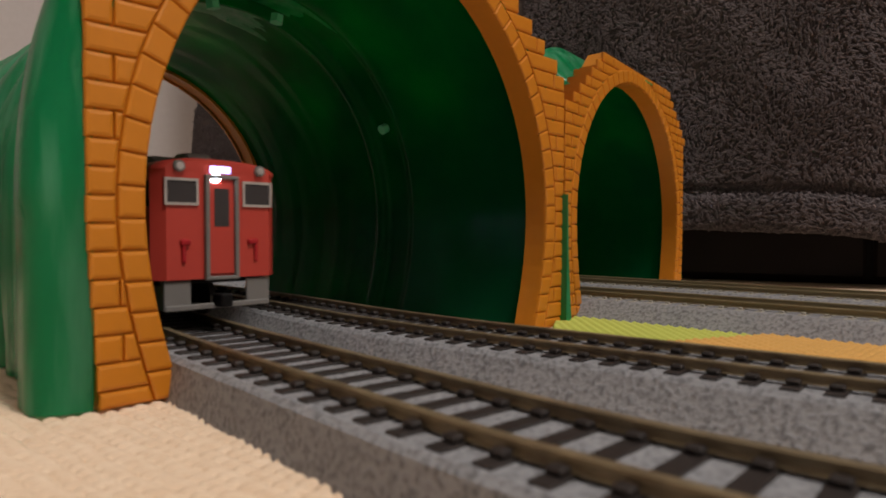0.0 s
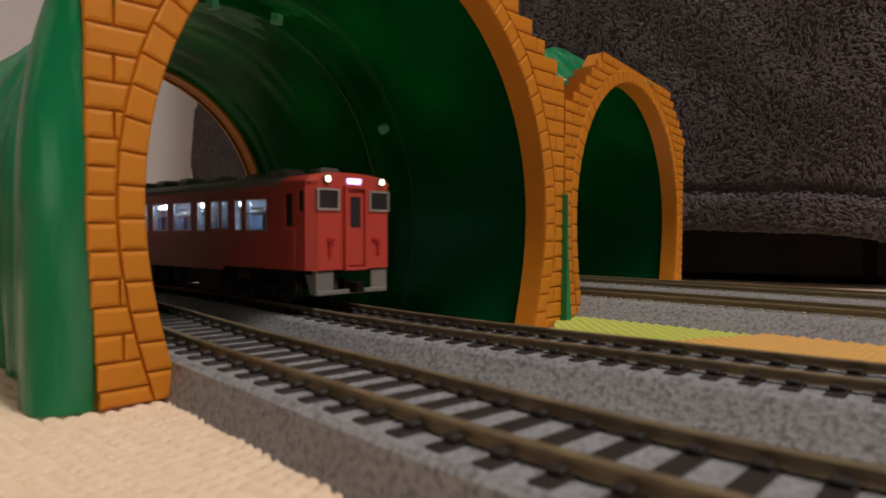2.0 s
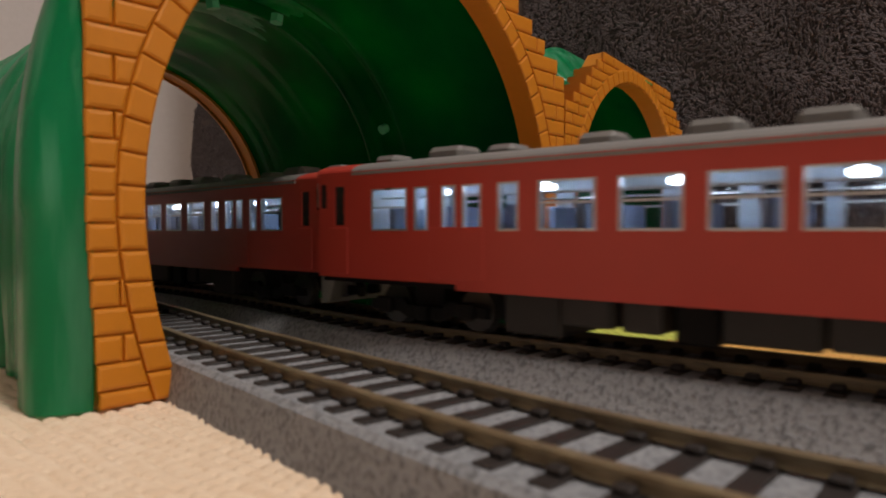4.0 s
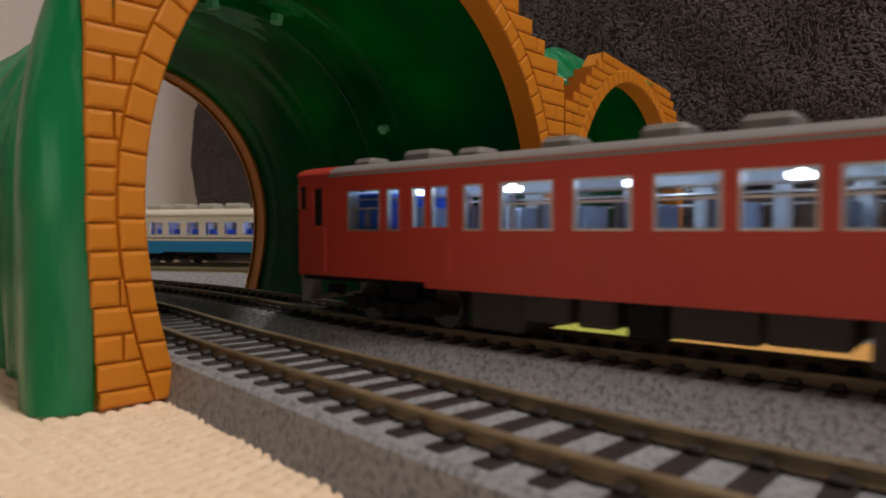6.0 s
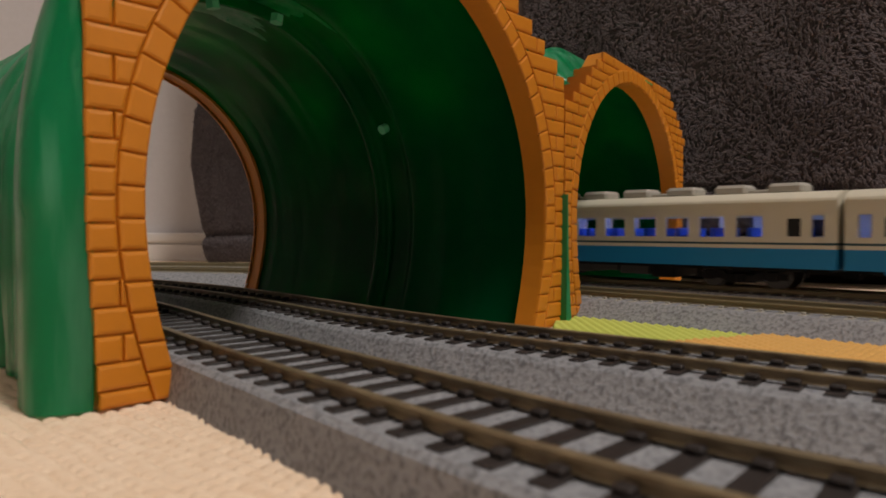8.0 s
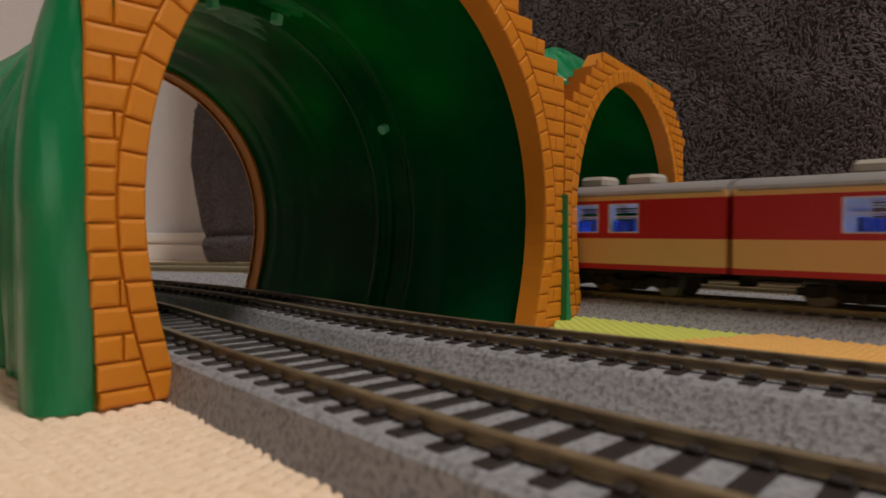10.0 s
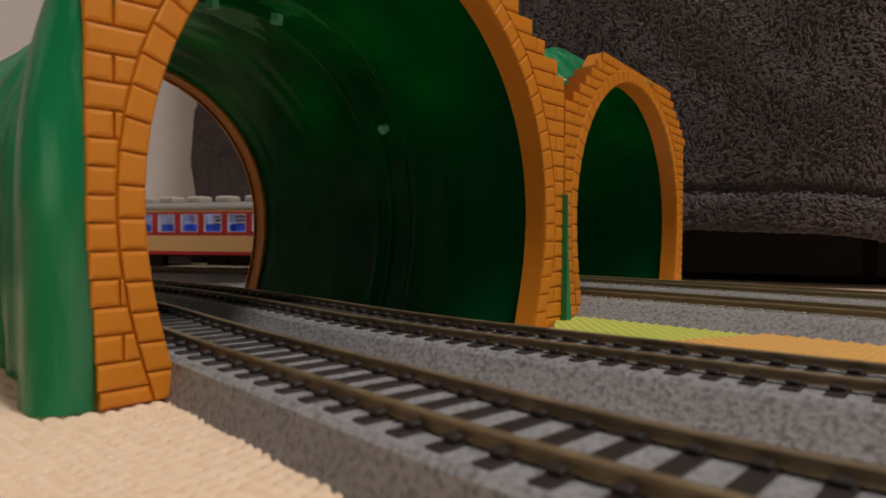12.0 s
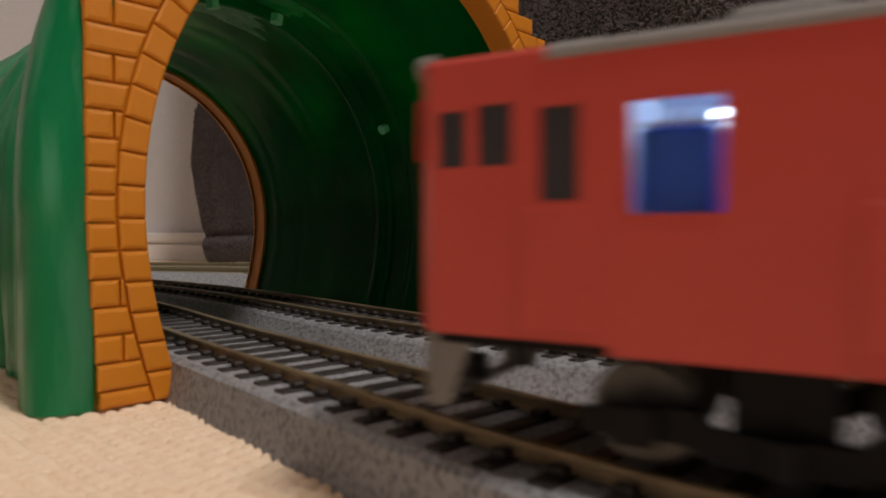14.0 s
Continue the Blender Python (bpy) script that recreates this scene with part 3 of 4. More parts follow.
        zt = 22 + bore.rise + 0.2
        if bore.top > zt and out < 0:
            w = MID - bore.shoulder(zt) - 0.4
            g.add([bore.at(s, z, u) for u in (u0, u1) for s, z in ((MID - w + bore.shift, zt), (MID + w + bore.shift, zt), (MID + w - 4 + bore.shift, bore.top - 0.2), (MID - w + 4 + bore.shift, bore.top - 0.2))], [(0, 1, 2, 3), (7, 6, 5, 4), (3, 2, 6, 7), (0, 3, 7, 4), (1, 5, 6, 2), (0, 4, 5, 1)])
        p = part(face, g, ORANGE, t, "orange plastic brick portal")
        quads = portal_quads(bore, rnd, 0.25 if face == "portal" else -0.4)
        if face == "portal":
            for q in quads:
                part("brick", brick_geo(bore, q, u0, out), ORANGE, p)
        else:
            g = Geo()
            for q in quads[:ring_count(bore)]:
                brick_geo(bore, q, u0, out, g)
            part("bricks", g, ORANGE, p, kind="stuff")
    return t


T1 = Bore((-36.2, 69.2), (0.679, 0.734), 42.0, 67.5, 102.5, droop=0.085)
T2 = Bore((24.4, 134.6), (0.556, 0.831), 33.0, 59.2, 76, (-0.72, 0.694), 44.8, 2.3, 3.0)
tunnel_large = tunnel(T1, "large green toy tunnel with orange brick portal over two tracks", 1, 1)
tunnel_small = tunnel(T2, "lower green toy tunnel with orange brick portal beside the first", 2, -1)


def stud(bore, s, z, u, size, sides):
    """A moulded peg end on the inner skin, pointing to the middle of the bore; its pale colour paints light coming
    through.
    """
    c = Vector(bore.at(s, z, u))
    aim = Vector(bore.at(MID, 24, u)) - c
    part("peg", Geo().cylinder(tuple(c + aim.normalized() * 0.3), aim, size, 1.6, sides), PEG_BACKLIT, tunnel_large, "green peg end, coloured pale for light from behind")


part("side_flange", Geo().extrude([(87.8, 0.0), (89.9, 0.0), (89.2, 6.0), (88.6, 14.0), (88.3, 26.0), (88.15, 26.0)], T1.at, -1.1, 1.5), GREEN_ROCK, tunnel_large, "green plastic edge strip")

PEGS = [(80.0, 43.2, 43.0, 1.15, 8), (51.2, 62.6, 43.0, 1.35, 6), (37.4, 62.2, 43.0, 1.35, 6)]
for peg in PEGS:
    stud(T1, *peg)


# ---------------------------------------------------------------- railcars: x along the car, front at +x, z above the rail head
def railcar(name, label, length, w, skirt, sill, head, eave, crown, bands, windows, cab_windows, units, lit, roof_mat, cab_mat, seat_every, seat_top=0.45, frame_mat=SILVER, sides=(-1, 1), seat_mat=SEATBLUE, seat_thick=0.5, lamp_mat=LAMPGLOW):
    """windows: (from, to) measured from the front. bands: (low, high, material, from, to, whether it goes round the front, name)."""
    e = new(name)
    tagged(e, label, "model train", group="model railcars")
    L = length / 2
    th = 0.5

    def side_panels(g, lo, hi, x0, x1, y, holes):
        """A strip of side wall from lo to hi with openings cut through it."""
        y0, y1 = sorted((y * w, y * (w - th)))
        xs = sorted((max(x0, L - b), min(x1, L - a), p, q) for a, b, p, q in holes if L - b < x1 and L - a > x0 and p < hi and q > lo)
        x = x0
        for a, b, p, q in xs:
            if a > x:
                g.box(x, a, y0, y1, lo, hi)
            if p > lo:
                g.box(a, b, y0, y1, lo, p)
            if q < hi:
                g.box(a, b, y0, y1, q, hi)
            x = b
        if x < x1:
            g.box(x, x1, y0, y1, lo, hi)

    holes = [(a, b, sill, head) for a, b in windows] + cab_windows
    for lo, hi, mat, x_from, x_to, front, pname in bands:
        g = Geo()
        for y in sides:
            side_panels(g, lo, hi, max(-L + 0.6, L - x_to), L - max(x_from, 1.6), y, holes)
        if front:
            g.box(L - 0.6, L - 0.1, -w + 1.5, w - 1.5, lo, hi)
            for y in (-1, 1):
                vs = [(L - 0.1, y * (w - 1.5), z) for z in (lo, hi)] + [(L - 1.6, y * w, z) for z in (lo, hi)] + [(L - 0.6, y * (w - 1.6), z) for z in (lo, hi)] + [(L - 1.7, y * (w - th), z) for z in (lo, hi)]
                g.add(vs, [(0, 1, 3, 2), (4, 6, 7, 5), (0, 4, 5, 1), (2, 3, 7, 6), (1, 5, 7, 3), (0, 2, 6, 4)])
        if x_to > length - 2:
            g.box(-L + 0.1, -L + 0.6, -w, w, lo, hi)
        part(pname, g, mat, e)
    # roof
    arc = [(w * math.sin(a), eave + (crown - eave) * (math.cos(a) if abs(a) < 1.5 else 0.0)) for a in np.linspace(-math.pi / 2, math.pi / 2, 15)]
    arc = [((abs(y / w) ** 0.8) * w * (1 if y > 0 else -1) if y else 0.0, z) for y, z in arc]
    cabl = 8.5
    for a, b, mat, nm in ((-L + 0.1, L - cabl, roof_mat, "roof"), (L - cabl, L - 1.2, cab_mat, "cab_roof")):
        part(nm, Geo().extrude(arc + [(w - 0.6, eave - 0.5), (-w + 0.6, eave - 0.5)], lambda p, q, u: (u, p, q), a, b), mat, e, smooth=False)
    nose = [(y * 0.86, eave + (z - eave) * 0.8) for y, z in arc]
    g = Geo()
    n = len(arc)
    g.add([(L - 1.2, y, z) for y, z in arc] + [(L - 0.1, y, z) for y, z in nose], [(i, i + 1, n + i + 1, n + i) for i in range(n - 1)] + [tuple(range(n, 2 * n))])
    part("roof_nose", g, cab_mat, e)
    g = Geo()
    for y in (-1, 1):
        g.box(-L + 1, L - 8.6, min(y * w, y * (w + 0.18)), max(y * w, y * (w + 0.18)), eave - 0.45, eave - 0.05)
    part("rain_gutter", g, roof_mat, e)
    for x, l, hw, h in units:
        part("roof_unit", Geo().box(L - x - l / 2, L - x + l / 2, -hw, hw, crown - 0.5, crown + h, 0.7 if h > 1 else 0.3), VENTGREY if bands[0][2] is RED else UNITGREY, e, "grey ventilator")
    # windows
    for i, (a, b) in enumerate(windows):
        for y in sides:
            yy = y * (w - 0.22)
            part("window_pane", Geo().box(L - b, L - a, yy - 0.06, yy + 0.06, sill, head), GLASS, e).visible_shadow = False
            g = Geo()
            f = 0.25
            ya, yb = sorted((y * (w - 0.35), y * (w + 0.06)))
            g.box(L - b, L - b + f, ya, yb, sill, head).box(L - a - f, L - a, ya, yb, sill, head).box(L - b + f, L - a - f, ya, yb, sill, sill + f).box(L - b + f, L - a - f, ya, yb, head - f, head)
            if b - a > 5 and frame_mat is not IVORY:
                zm = sill + (head - sill) * 0.55
                g.box(L - b + f, L - a - f, ya, yb - 0.1 if y > 0 else yb, zm - 0.12, zm + 0.12)
            part("window_frame", g, frame_mat, e)
    for a, b, lo, hi in cab_windows:
        for y in sides:
            yy = y * (w - 0.25)
            part("cab_side_window", Geo().box(L - b, L - a, yy - 0.06, yy + 0.06, lo, hi), DARKGLASS, e)
    # lining, seats and lamps
    g = Geo().box(-L + 1.5, L - 8, -w + 0.8, w - 0.8, skirt + 1.4, skirt + 1.9).box(-L + 1.5, L - 8, -w + 0.8, w - 0.8, eave - 0.9, eave - 0.55)
    g.box(-L + 1.3, -L + 1.7, -w + 0.8, w - 0.8, skirt + 1.9, eave - 0.9).box(L - 11.9, L - 11.5, -w + 0.8, w - 0.8, skirt + 1.9, eave - 0.9)
    for y in (-1, 1):
        side_panels(g, skirt + 1.9, eave - 0.9, -L + 1.5, L - 11.5, y * (w - 0.56) / w, holes)
    part("cabin_lining", g, CABIN, e)
    for y in sides:
        for a, b in ((7.1, 11.0) if bands[0][2] is not RED or length > 120 else (4.2, 7.8), (22.9, 31.2)):
            if b < 12 or bands[0][2] is RED:
                g = Geo()
                ya, yb = sorted((y * (w - 0.02), y * (w + 0.16)))
                z0, z1 = skirt + 0.5, (sill if bands[0][2] is not RED else cab_windows[-1][2]) - 0.35
                g.box(L - b, L - a, ya, yb, z0, min(z1, bands[0][1] - 0.1), 0.08)
                part("door_leaf", g, bands[0][2], e)
    g = Geo()
    x = L - 15
    while x > -L + 6:
        for y in (-1, 1):
            ya, yb = sorted((y * 1.6, y * (w - 1.2)))
            g.box(x - seat_thick, x + seat_thick, ya, yb, skirt + 1.9, sill + (head - sill) * seat_top, 0.2).box(x - 2.3, x + 2.3, ya, yb, skirt + 1.9, skirt + 4.2, 0.2)
        x -= seat_every
    part("seats", g, seat_mat, e, "moulded seat rows", kind="stuff")
    for x in np.arange(L - 17, -L + 8, -17.0):
        top = eave - 0.9 if lamp_mat is DIMGLOW else head + 0.2
        part("cabin_lamp", Geo().box(x - 1.1, x + 1.1, -1.0, 1.0, top - 0.7, top, 0.2).box(x - 0.3, x + 0.3, -0.3, 0.3, top - 0.2, eave - 0.8), lamp_mat, e, "glowing cool white cabin lamp")
    for y in (-1, 1) if frame_mat is not IVORY else ():
        part("luggage_rack", Geo().box(-L + 4, L - 13, y * (w - 2.0) - 0.7, y * (w - 2.0) + 0.7, head - 1.35, head - 1.15), SILVER, e)
    if bands[0][2] is RED:
        for y in sides:
            ya, yb = sorted((y * w, y * (w - th)))
            start, drop = (12, 0.5) if length > 120 else (27, 0.75)
            part("side_skirt", Geo().box(-L + 24, L - start, ya, yb, skirt - drop, skirt), RED, e)
            part("brake_hose", Geo().box(L - 0.2, L + 0.25, y * 5.4 - 0.3, y * 5.4 + 0.3, skirt + 2.2, skirt + 5.4, 0.12).box(L - 0.2, L + 0.35, y * 5.0 - 0.9, y * 5.0 + 0.5, skirt + 4.6, skirt + 5.3, 0.12), CRIMSON, e, "dark red hose fitting")
    # underframe
    part("underframe", Geo().box(-L + 1.5, L - 1.5, -w + 1.0, w - 1.0, skirt - 0.7, skirt + 1.2), CHASSIS, e)
    rnd = random.Random(length)
    x = -L + 36
    while x < L - 36:
        l = rnd.uniform(4, 9)
        part("equipment_box", Geo().box(x, x + l, -w + rnd.uniform(1.1, 3.0), w - rnd.uniform(1.1, 3.0), rnd.uniform(0.7, 2.6), skirt - 0.5, 0.3), GEAR if rnd.random() < 0.6 else CHASSIS, e)
        x += l + rnd.uniform(0.3, 1.5)
    for bx in (-L + 20, L - 20):
        bg = part("bogie", Geo().box(bx - 2.5, bx + 2.5, -6.1, 6.1, 1.8, skirt - 0.6, 0.2), CHASSIS, e)
        for y in (-1, 1):
            ya, yb = sorted((y * 6.1, y * 6.9))
            frame_line = [(bx - 10, 2.0), (bx - 10, 3.3), (bx - 4, 3.8), (bx - 3, 2.9), (bx + 3, 2.9), (bx + 4, 3.8), (bx + 10, 3.3), (bx + 10, 2.0), (bx + 4.5, 2.0), (bx + 3, 1.2), (bx - 3, 1.2), (bx - 4.5, 2.0)]
            part("side_frame", Geo().extrude(frame_line, lambda p, q, u: (p, u, q), ya, yb), CHASSIS, bg)
            for wx in (-7, 7):
                yc = y * 7.25
                part("axle_box", Geo().box(bx + wx - 1.3, bx + wx + 1.3, yc - 0.4, yc + 0.4, 1.7, 3.9, 0.25), CHASSIS, bg)
            part("spring", Geo().cylinder((bx, y * 7.2, 2.1), (0, 0, 1), 0.9, 1.8, 12), CHASSIS, bg)
        for wx in (-7, 7):
            for y in (-4.3, 4.3):
                part("wheel", Geo().cylinder((bx + wx, y, 2.75), (0, 1, 0), 2.72, 0.9, 18).cylinder((bx + wx, y * 0.88, 2.75), (0, 1, 0), 3.1, 0.25, 18), STEEL, bg)
    # front
    f = L - 0.05
    zc = (sill + head) / 2 + (2.2 if bands[0][2] is RED else 1.2)
    for y0, y1 in ((-w + 1.2, -3.3), (3.3, w - 1.2)):
        part("cab_window", Geo().box(f - 0.1, f + 0.05, y0, y1, zc - 1.6, zc + 2.0), DARKGLASS, e)
        g = Geo()
        a, b, lo, hi, t = y0, y1, zc - 1.6, zc + 2.0, 0.35
        g.box(f - 0.1, f + 0.22, a, a + t, lo, hi).box(f - 0.1, f + 0.22, b - t, b, lo, hi).box(f - 0.1, f + 0.22, a + t, b - t, lo, lo + t).box(f - 0.1, f + 0.22, a + t, b - t, hi - t, hi)
        part("cab_window_frame", g, frame_mat, e)
    part("gangway_door", Geo().box(f - 0.1, f + 0.25, -1.9, 1.9, skirt + 0.6, head + 1.0, 0.1), cab_mat if bands[0][2] is not BUFF else BUFF, e)
    g = Geo()
    for y in (-2.5, 1.9):
        g.box(f - 0.1, f + 0.7, y, y + 0.6, skirt + 0.2, head + 1.5, 0.1)
    g.box(f - 0.1, f + 0.7, -2.5, 2.5, head + 1.5, head + 2.0, 0.1).box(f - 0.1, f + 0.7, -2.5, 2.5, skirt - 0.2, skirt + 0.3, 0.1)
    part("gangway_frame", g, (RED if lit else PLOW) if bands[0][2] is RED else frame_mat, e)
    part("door_window", Geo().box(f + 0.2, f + 0.32, -1.1, 1.1, sill + 0.6, head + 0.2), DARKGLASS, e)
    part("destination_sign", Geo().box(f - 0.6, f + 0.12, -1.6, 1.6, eave - 0.2, eave + 0.8, 0.15), SIGNGLOW if bands[0][2] is RED else DARKGLASS, e)
    lz = eave + (0.45 if bands[0][2] is RED else 0.1)
    for y in (-6.0, 6.0):
        part("headlamp", Geo().cylinder((f - 0.1, y, lz), (1, 0, 0), 0.78, 1.0, 14), PLOW, e)
        part("headlamp_lens", Geo().cylinder((f + 0.45, y, lz), (1, 0, 0), 0.5, 0.25, 14), HEADGLOW if lit else SILVER, e)
    g = Geo()
    for y in (-1, 1):
        side = [(L - 3.6, skirt), (L - 0.7, skirt), (L - 0.5, 2.3), (L - 2.0, 2.3)]
        g.extrude(side, lambda p, q, u: (p, u, q), y * (w - 1.7), y * (w - 1.3))
        ya, yb = sorted((y * 4.2, y * (w - 1.3)))
        g.box(L - 0.9, L - 0.45, ya, yb, 2.3, skirt - 0.2, 0.1)
    g.box(L - 0.9, L - 0.3, -w + 1.4, w - 1.4, 2.1, 2.9, 0.15)
    part("snow_plow", g, PLOW, e, "grey skirt plate under the cab")
    part("coupler", Geo().box(L - 1, L + 1.6, -0.9, 0.9, 2.4, 4.2, 0.2), CHASSIS, e)
    part("coupler", Geo().box(-L - 1.4, -L + 1, -0.9, 0.9, 2.4, 4.2, 0.2), CHASSIS, e)
    part("gangway_bellows", Geo().box(-L - 0.9, -L + 0.7, -3.2, 3.2, skirt + 0.3, eave - 1.5, 0.2), CHASSIS, e)
    if bands[0][2] is RED and not lit and length < 120:
        part("marker_lamp", Geo().cylinder((f + 0.35, -0.9, eave - 0.9), (1, 0, 0), 0.62, 0.5, 16), LAMPGLOW, e, "glowing white marker lamp")
    if bands[0][2] is RED:
        part("number_bar", Geo().box(L - 30, L - 25, -w - 0.05, -w + 0.1, skirt + 1.6, skirt + 2.4), PALEBAR, e, "small pale marking")
    return e


RED_WINDOWS = [(12.5, 18.9), (20.2, 22.5), (24.8, 27.0), (28.0, 30.8), (33.2, 36.0), (38.6, 45.6), (48.1, 54.7), (57.0, 63.5), (65.0, 71.5), (73.1, 79.1), (80.1, 83.3), (84.3, 87.1), (88.6, 91.1), (92.4, 94.8), (96.4, 98.8), (100.4, 106.6), (108.4, 115.0)]
RED_BANDS = [(6.3, 21.0, RED, 0, 999, True, "body")]
RED_CAB = [(1.9, 3.3, 16.0, 19.4), (5.0, 7.0, 13.6, 19.0)]
RED_UNITS = [(8, 4.5, 2.3, 1.2), (19.5, 6, 2.6, 1.6), (28.5, 4.5, 2.4, 1.2), (42, 5, 2.5, 1.5), (55, 5.5, 2.5, 1.7), (65.5, 5.5, 2.5, 1.7), (77.5, 5, 2.5, 1.7), (88, 6, 2.5, 1.7), (98, 8, 3.4, 2.3), (109, 5.5, 3.2, 1.6)]
RED_ARGS = (119.5, 9.2, 6.3, 12.8, 18.4, 20.9, 22.7, RED_BANDS, RED_WINDOWS, RED_CAB, RED_UNITS)
red_lead = railcar("railcar", "vermilion red model railcar with grey roof and lit headlamps", *RED_ARGS, True, ROOFGREY, RED, 9.4, 0.55, seat_mat=SEATGREY)
red_second = railcar("railcar", "vermilion red model railcar with grey roof and lit cabin", *RED_ARGS, False, ROOFGREY, RED, 9.4, 0.55, seat_mat=SEATGREY)
red_more = [copy_thing(red_second, Matrix()) for _ in range(5)]
part("seat_panel", Geo().box(41.2, 46.8, -7.6, 7.6, 8.0, 18.0, 0.2), SEATBLUE, red_more[1], "bright blue seat block")
HIGH_BANDS = [(6.9, 22.3, RED, 0, 999, True, "body")]
HIGH_CAB = [(2.0, 3.8, 16.4, 19.6), (4.5, 6.6, 16.4, 19.8), (8.2, 10.4, 14.4, 19.4)]
red_high = railcar("railcar", "vermilion red model railcar with blue seats behind its window", 124.4, 8.2, 6.9, 13.4, 19.5, 22.3, 23.4, HIGH_BANDS, [(12.8, 17.6)] + [(26.0 + 9.4 * i, 32.8 + 9.4 * i) for i in range(9)], HIGH_CAB, RED_UNITS, False, ROOFGREY, RED, 9.4, 0.75, frame_mat=RED, seat_thick=1.9)

CREAM_WINDOWS = [(14.0, 17.7)] + [(19.6 + 8.95 * i, 26.2 + 8.95 * i) for i in range(9)]
CREAM_BANDS = [(6.2, 11.3, BUFF, 0, 999, True, "lower_body"), (11.3, 18.9, CRIMSON, 4.2, 999, True, "window_band"), (11.3, 18.9, BUFF, 0, 4.2, False, "cab_side"), (18.9, 20.2, BUFF, 0, 999, True, "upper_body"), (5.1, 6.2, CRIMSON, 0, 999, True, "skirt_band")]
cream_lead = railcar("railcar", "buff model railcar with crimson window band and grey roof", 115.0, 8.8, 5.1, 12.4, 18.2, 20.2, 22.4, CREAM_BANDS, CREAM_WINDOWS, [(1.9, 3.4, 13.0, 18.0), (7.6, 11.0, 12.2, 18.3)], [(16.5 + 11.2 * i, 6.2, 3.2, 2.0) for i in range(8)], False, ROOFGREY, BUFF, 8.95, frame_mat=PALEFRAME, lamp_mat=DIMGLOW)
cream_tail = copy_thing(cream_lead, Matrix())

BLUE_WINDOWS = [(15.1, 18.3)] + [(20.7 + 8.35 * i, 26.9 + 8.35 * i) for i in range(10)] + [(111.4, 114.2)]
BLUE_CAB = [(9.7, 12.8, 12.4, 16.6), (5.0, 6.5, 11.4, 16.8), (1.9, 3.8, 13.2, 17.4), (106.8, 109.5, 11.6, 15.4)]
BLUE_BANDS = [(4.8, 9.0, BLUE, 0, 999, True, "lower_body"), (9.0, 9.8, IVORY, 0, 999, True, "lower_line"), (9.8, 10.3, DARKLINE, 0, 999, False, "dark_line"), (10.3, 19.1, IVORY, 0, 999, True, "upper_body")]
BLUE_UNITS = [(19.8 + 12.1 * i, 7.5, 3.4, 2.0) for i in range(8)] + [(25.8 + 24.2 * i, 5.0, 1.8, 0.8) for i in range(4)]
blue_lead = railcar("railcar", "ivory model railcar with bright blue lower body and grey roof units", 116.5, 8.8, 4.8, 11.2, 16.3, 19.1, 21.4, BLUE_BANDS, BLUE_WINDOWS, BLUE_CAB, BLUE_UNITS, False, IVORY, IVORY, 8.35, frame_mat=IVORY, lamp_mat=DIMGLOW)
for way in (-1, 1):
    part("bogie_skirt", Geo().box(way * 44.5 - 6.5, way * 44.5 + 6.5, -8.8, -8.3, 4.2, 4.8), BLUE, blue_lead)
blue_tail = copy_thing(blue_lead, Matrix())


# ---------------------------------------------------------------- movement
def glide(rows):
    """Place over time through rows of (seconds, place, speed)."""
    def place(t):
        if t <= rows[0][0]:
            return rows[0][1]
        for (t0, p0, v0), (t1, p1, v1) in zip(rows[:-1], rows[1:]):
            if t <= t1:
                d = t1 - t0
                u = (t - t0) / d
                return p0 * (2 * u ** 3 - 3 * u ** 2 + 1) + v0 * d * (u ** 3 - 2 * u ** 2 + u) + p1 * (3 * u ** 2 - 2 * u ** 3) + v1 * d * (u ** 3 - u ** 2)
        return rows[-1][1]
    return place


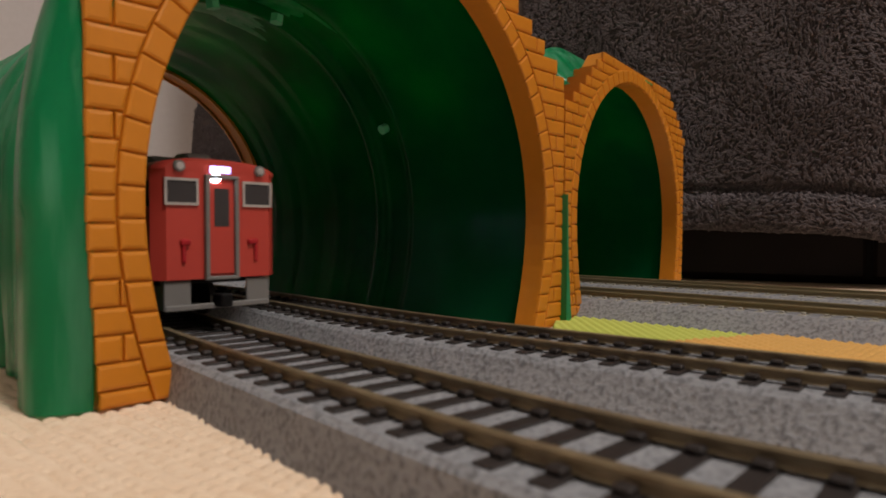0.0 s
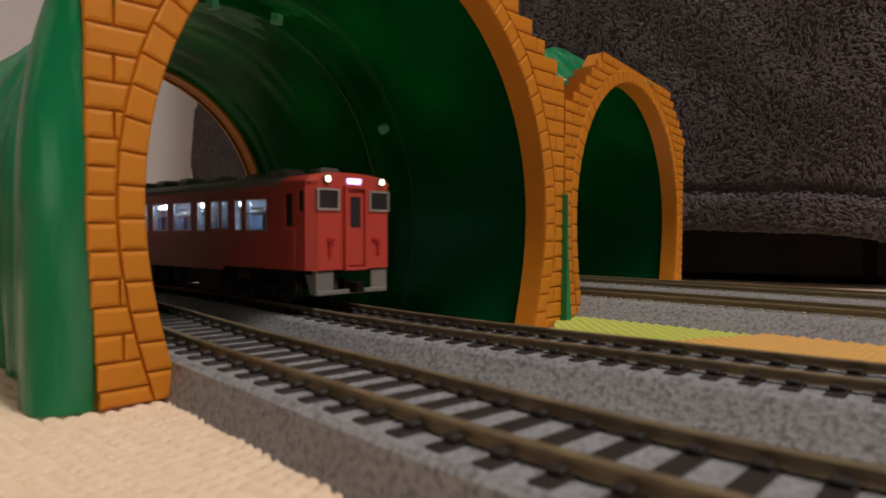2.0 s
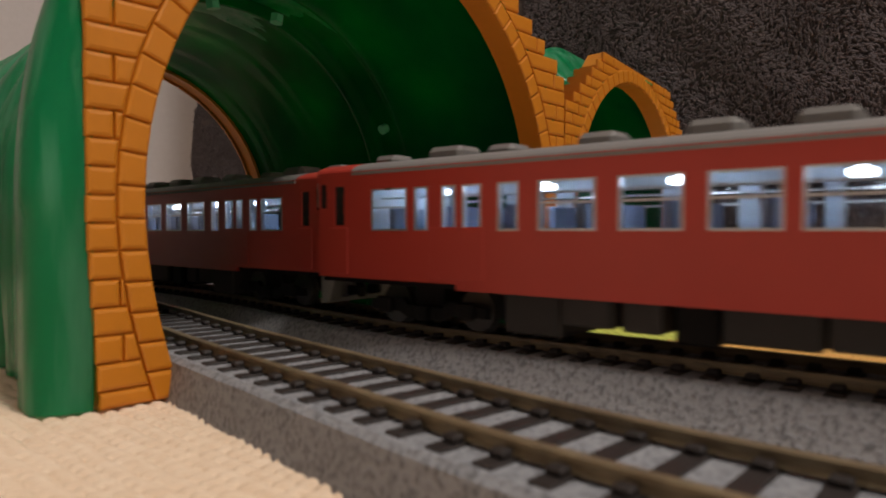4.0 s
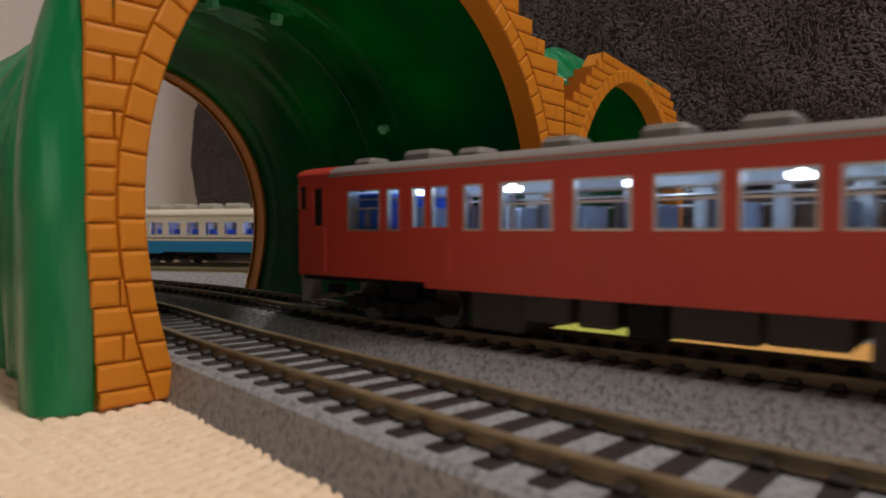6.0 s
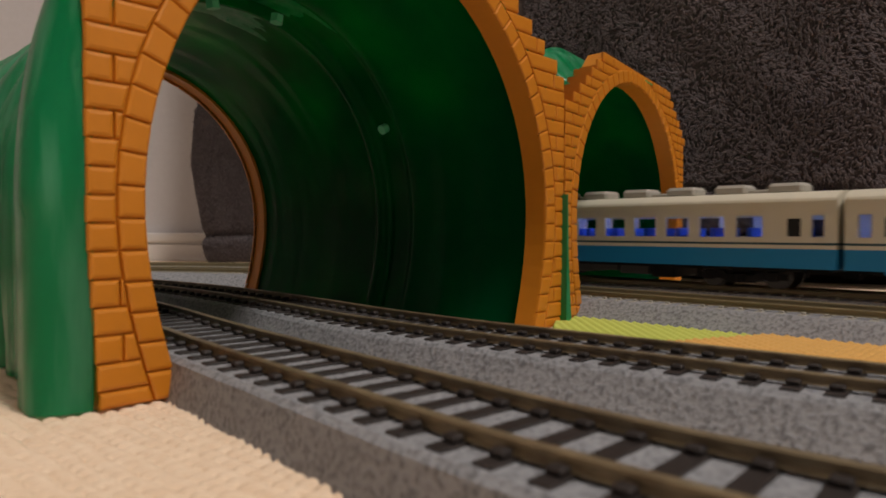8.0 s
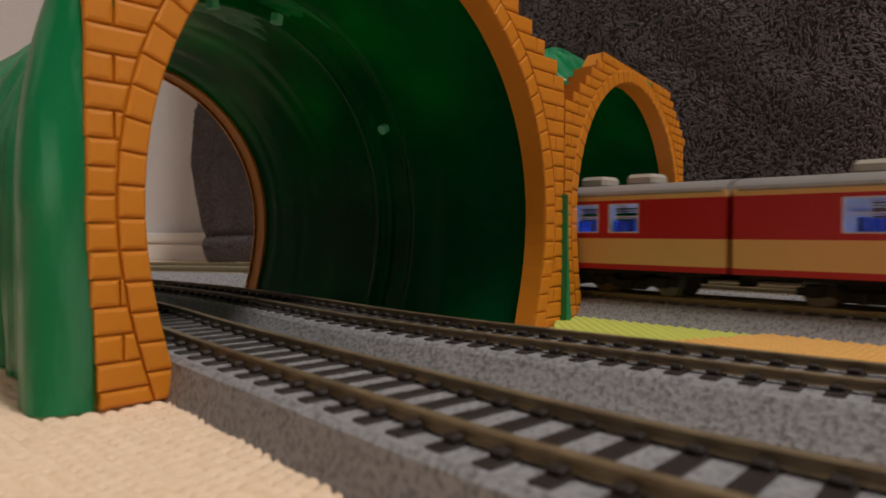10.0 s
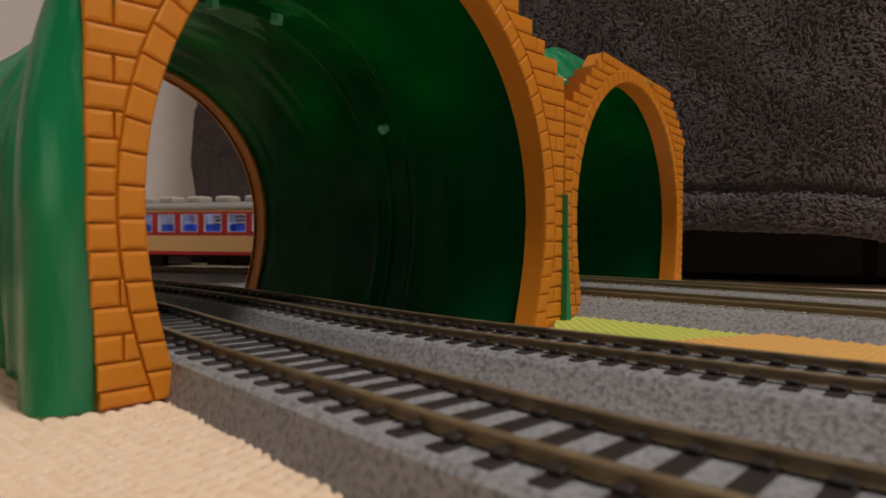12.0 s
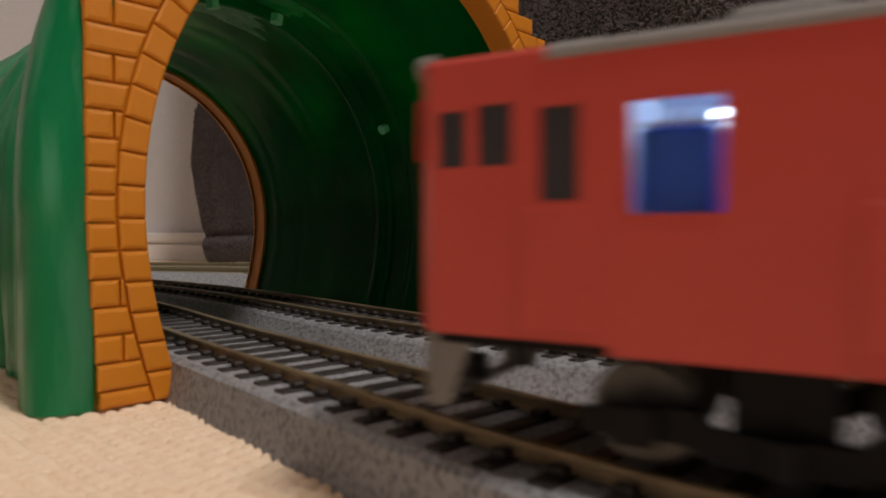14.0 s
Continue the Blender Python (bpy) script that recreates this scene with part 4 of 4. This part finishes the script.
def ride(thing, n, place, offset, turned, reach=42):
    """Key a car along track n; its middle lies offset from the place, its bogies on the line."""
    rows = []
    for i in range(141):
        s = place(i * 0.1) + offset
        a, b = at(n, s - reach), at(n, s + reach)
        h = math.atan2(b[1] - a[1], b[0] - a[0]) + (math.pi if turned else 0)
        rows.append((i * 0.1, Matrix.Translation(((a[0] + b[0]) / 2 * MM, (a[1] + b[1]) / 2 * MM, RAIL_TOP * MM)) @ Matrix.Rotation(h, 4, "Z")))
    walk(thing, rows)


def motions():
    # red train of four towards the camera; place of its front
    front = glide([(0, 15 - 127 * 2.4, 127), (2.4, 15, 127), (3.1, 104, 124), (5.4, 378, 120), (6.25, 479.3, 120), (7.2, 593.3, 120), (9.2, 725, 0), (14, 725, 0)])
    for i, (c, turned) in enumerate(((red_lead, False), (red_second, True), (red_more[0], False), (red_more[1], True))):
        ride(c, 2, front, -60 - 121 * i, turned)
    # red train leaving on the nearest track; place of its rear
    rear = glide([(0, -23.0, -125), (0.6, -98, -125), (4.0, -320, 0), (14, -320, 0)])
    for i, c in enumerate(red_more[2:4]):
        ride(c, 1, rear, -60 - 121 * i, i == 1)
    # red train arriving on the nearest track; place of its front
    near = glide([(0, 420, 0), (10.5, 420, 0), (13.7, 84.5, -172), (14, 32.9, -172)])
    for i, c in enumerate((red_high, red_more[4])):
        ride(c, 1, near, 62.5 + 123.5 * i, i == 0, 54)
    # ivory and blue train towards the camera; place of its front
    ivory = glide([(0, -470, 0), (2.4, -470, 0), (4.6, 39.0 - 121 * 2.4, 121), (9.4, 39.0 + 121 * 2.4, 121), (11.6, 450, 0), (14, 450, 0)])
    for i, (c, turned) in enumerate(((blue_lead, False), (blue_tail, True))):
        ride(c, 4, ivory, -58.5 - 117.6 * i, turned)
    # buff and crimson train away from the camera; place of its rear
    buff = glide([(0, 400, 0), (6.0, 400, 0), (8.9, 34.6 + 115 * 2.1, -115), (11.2, 11.6, -115.5), (14, 11.6 - 118.5 * 2.8, -119)])
    for i, (c, turned) in enumerate(((cream_lead, False), (cream_tail, True))):
        ride(c, 3, buff, -58.0 - 116 * i, turned)


motions()
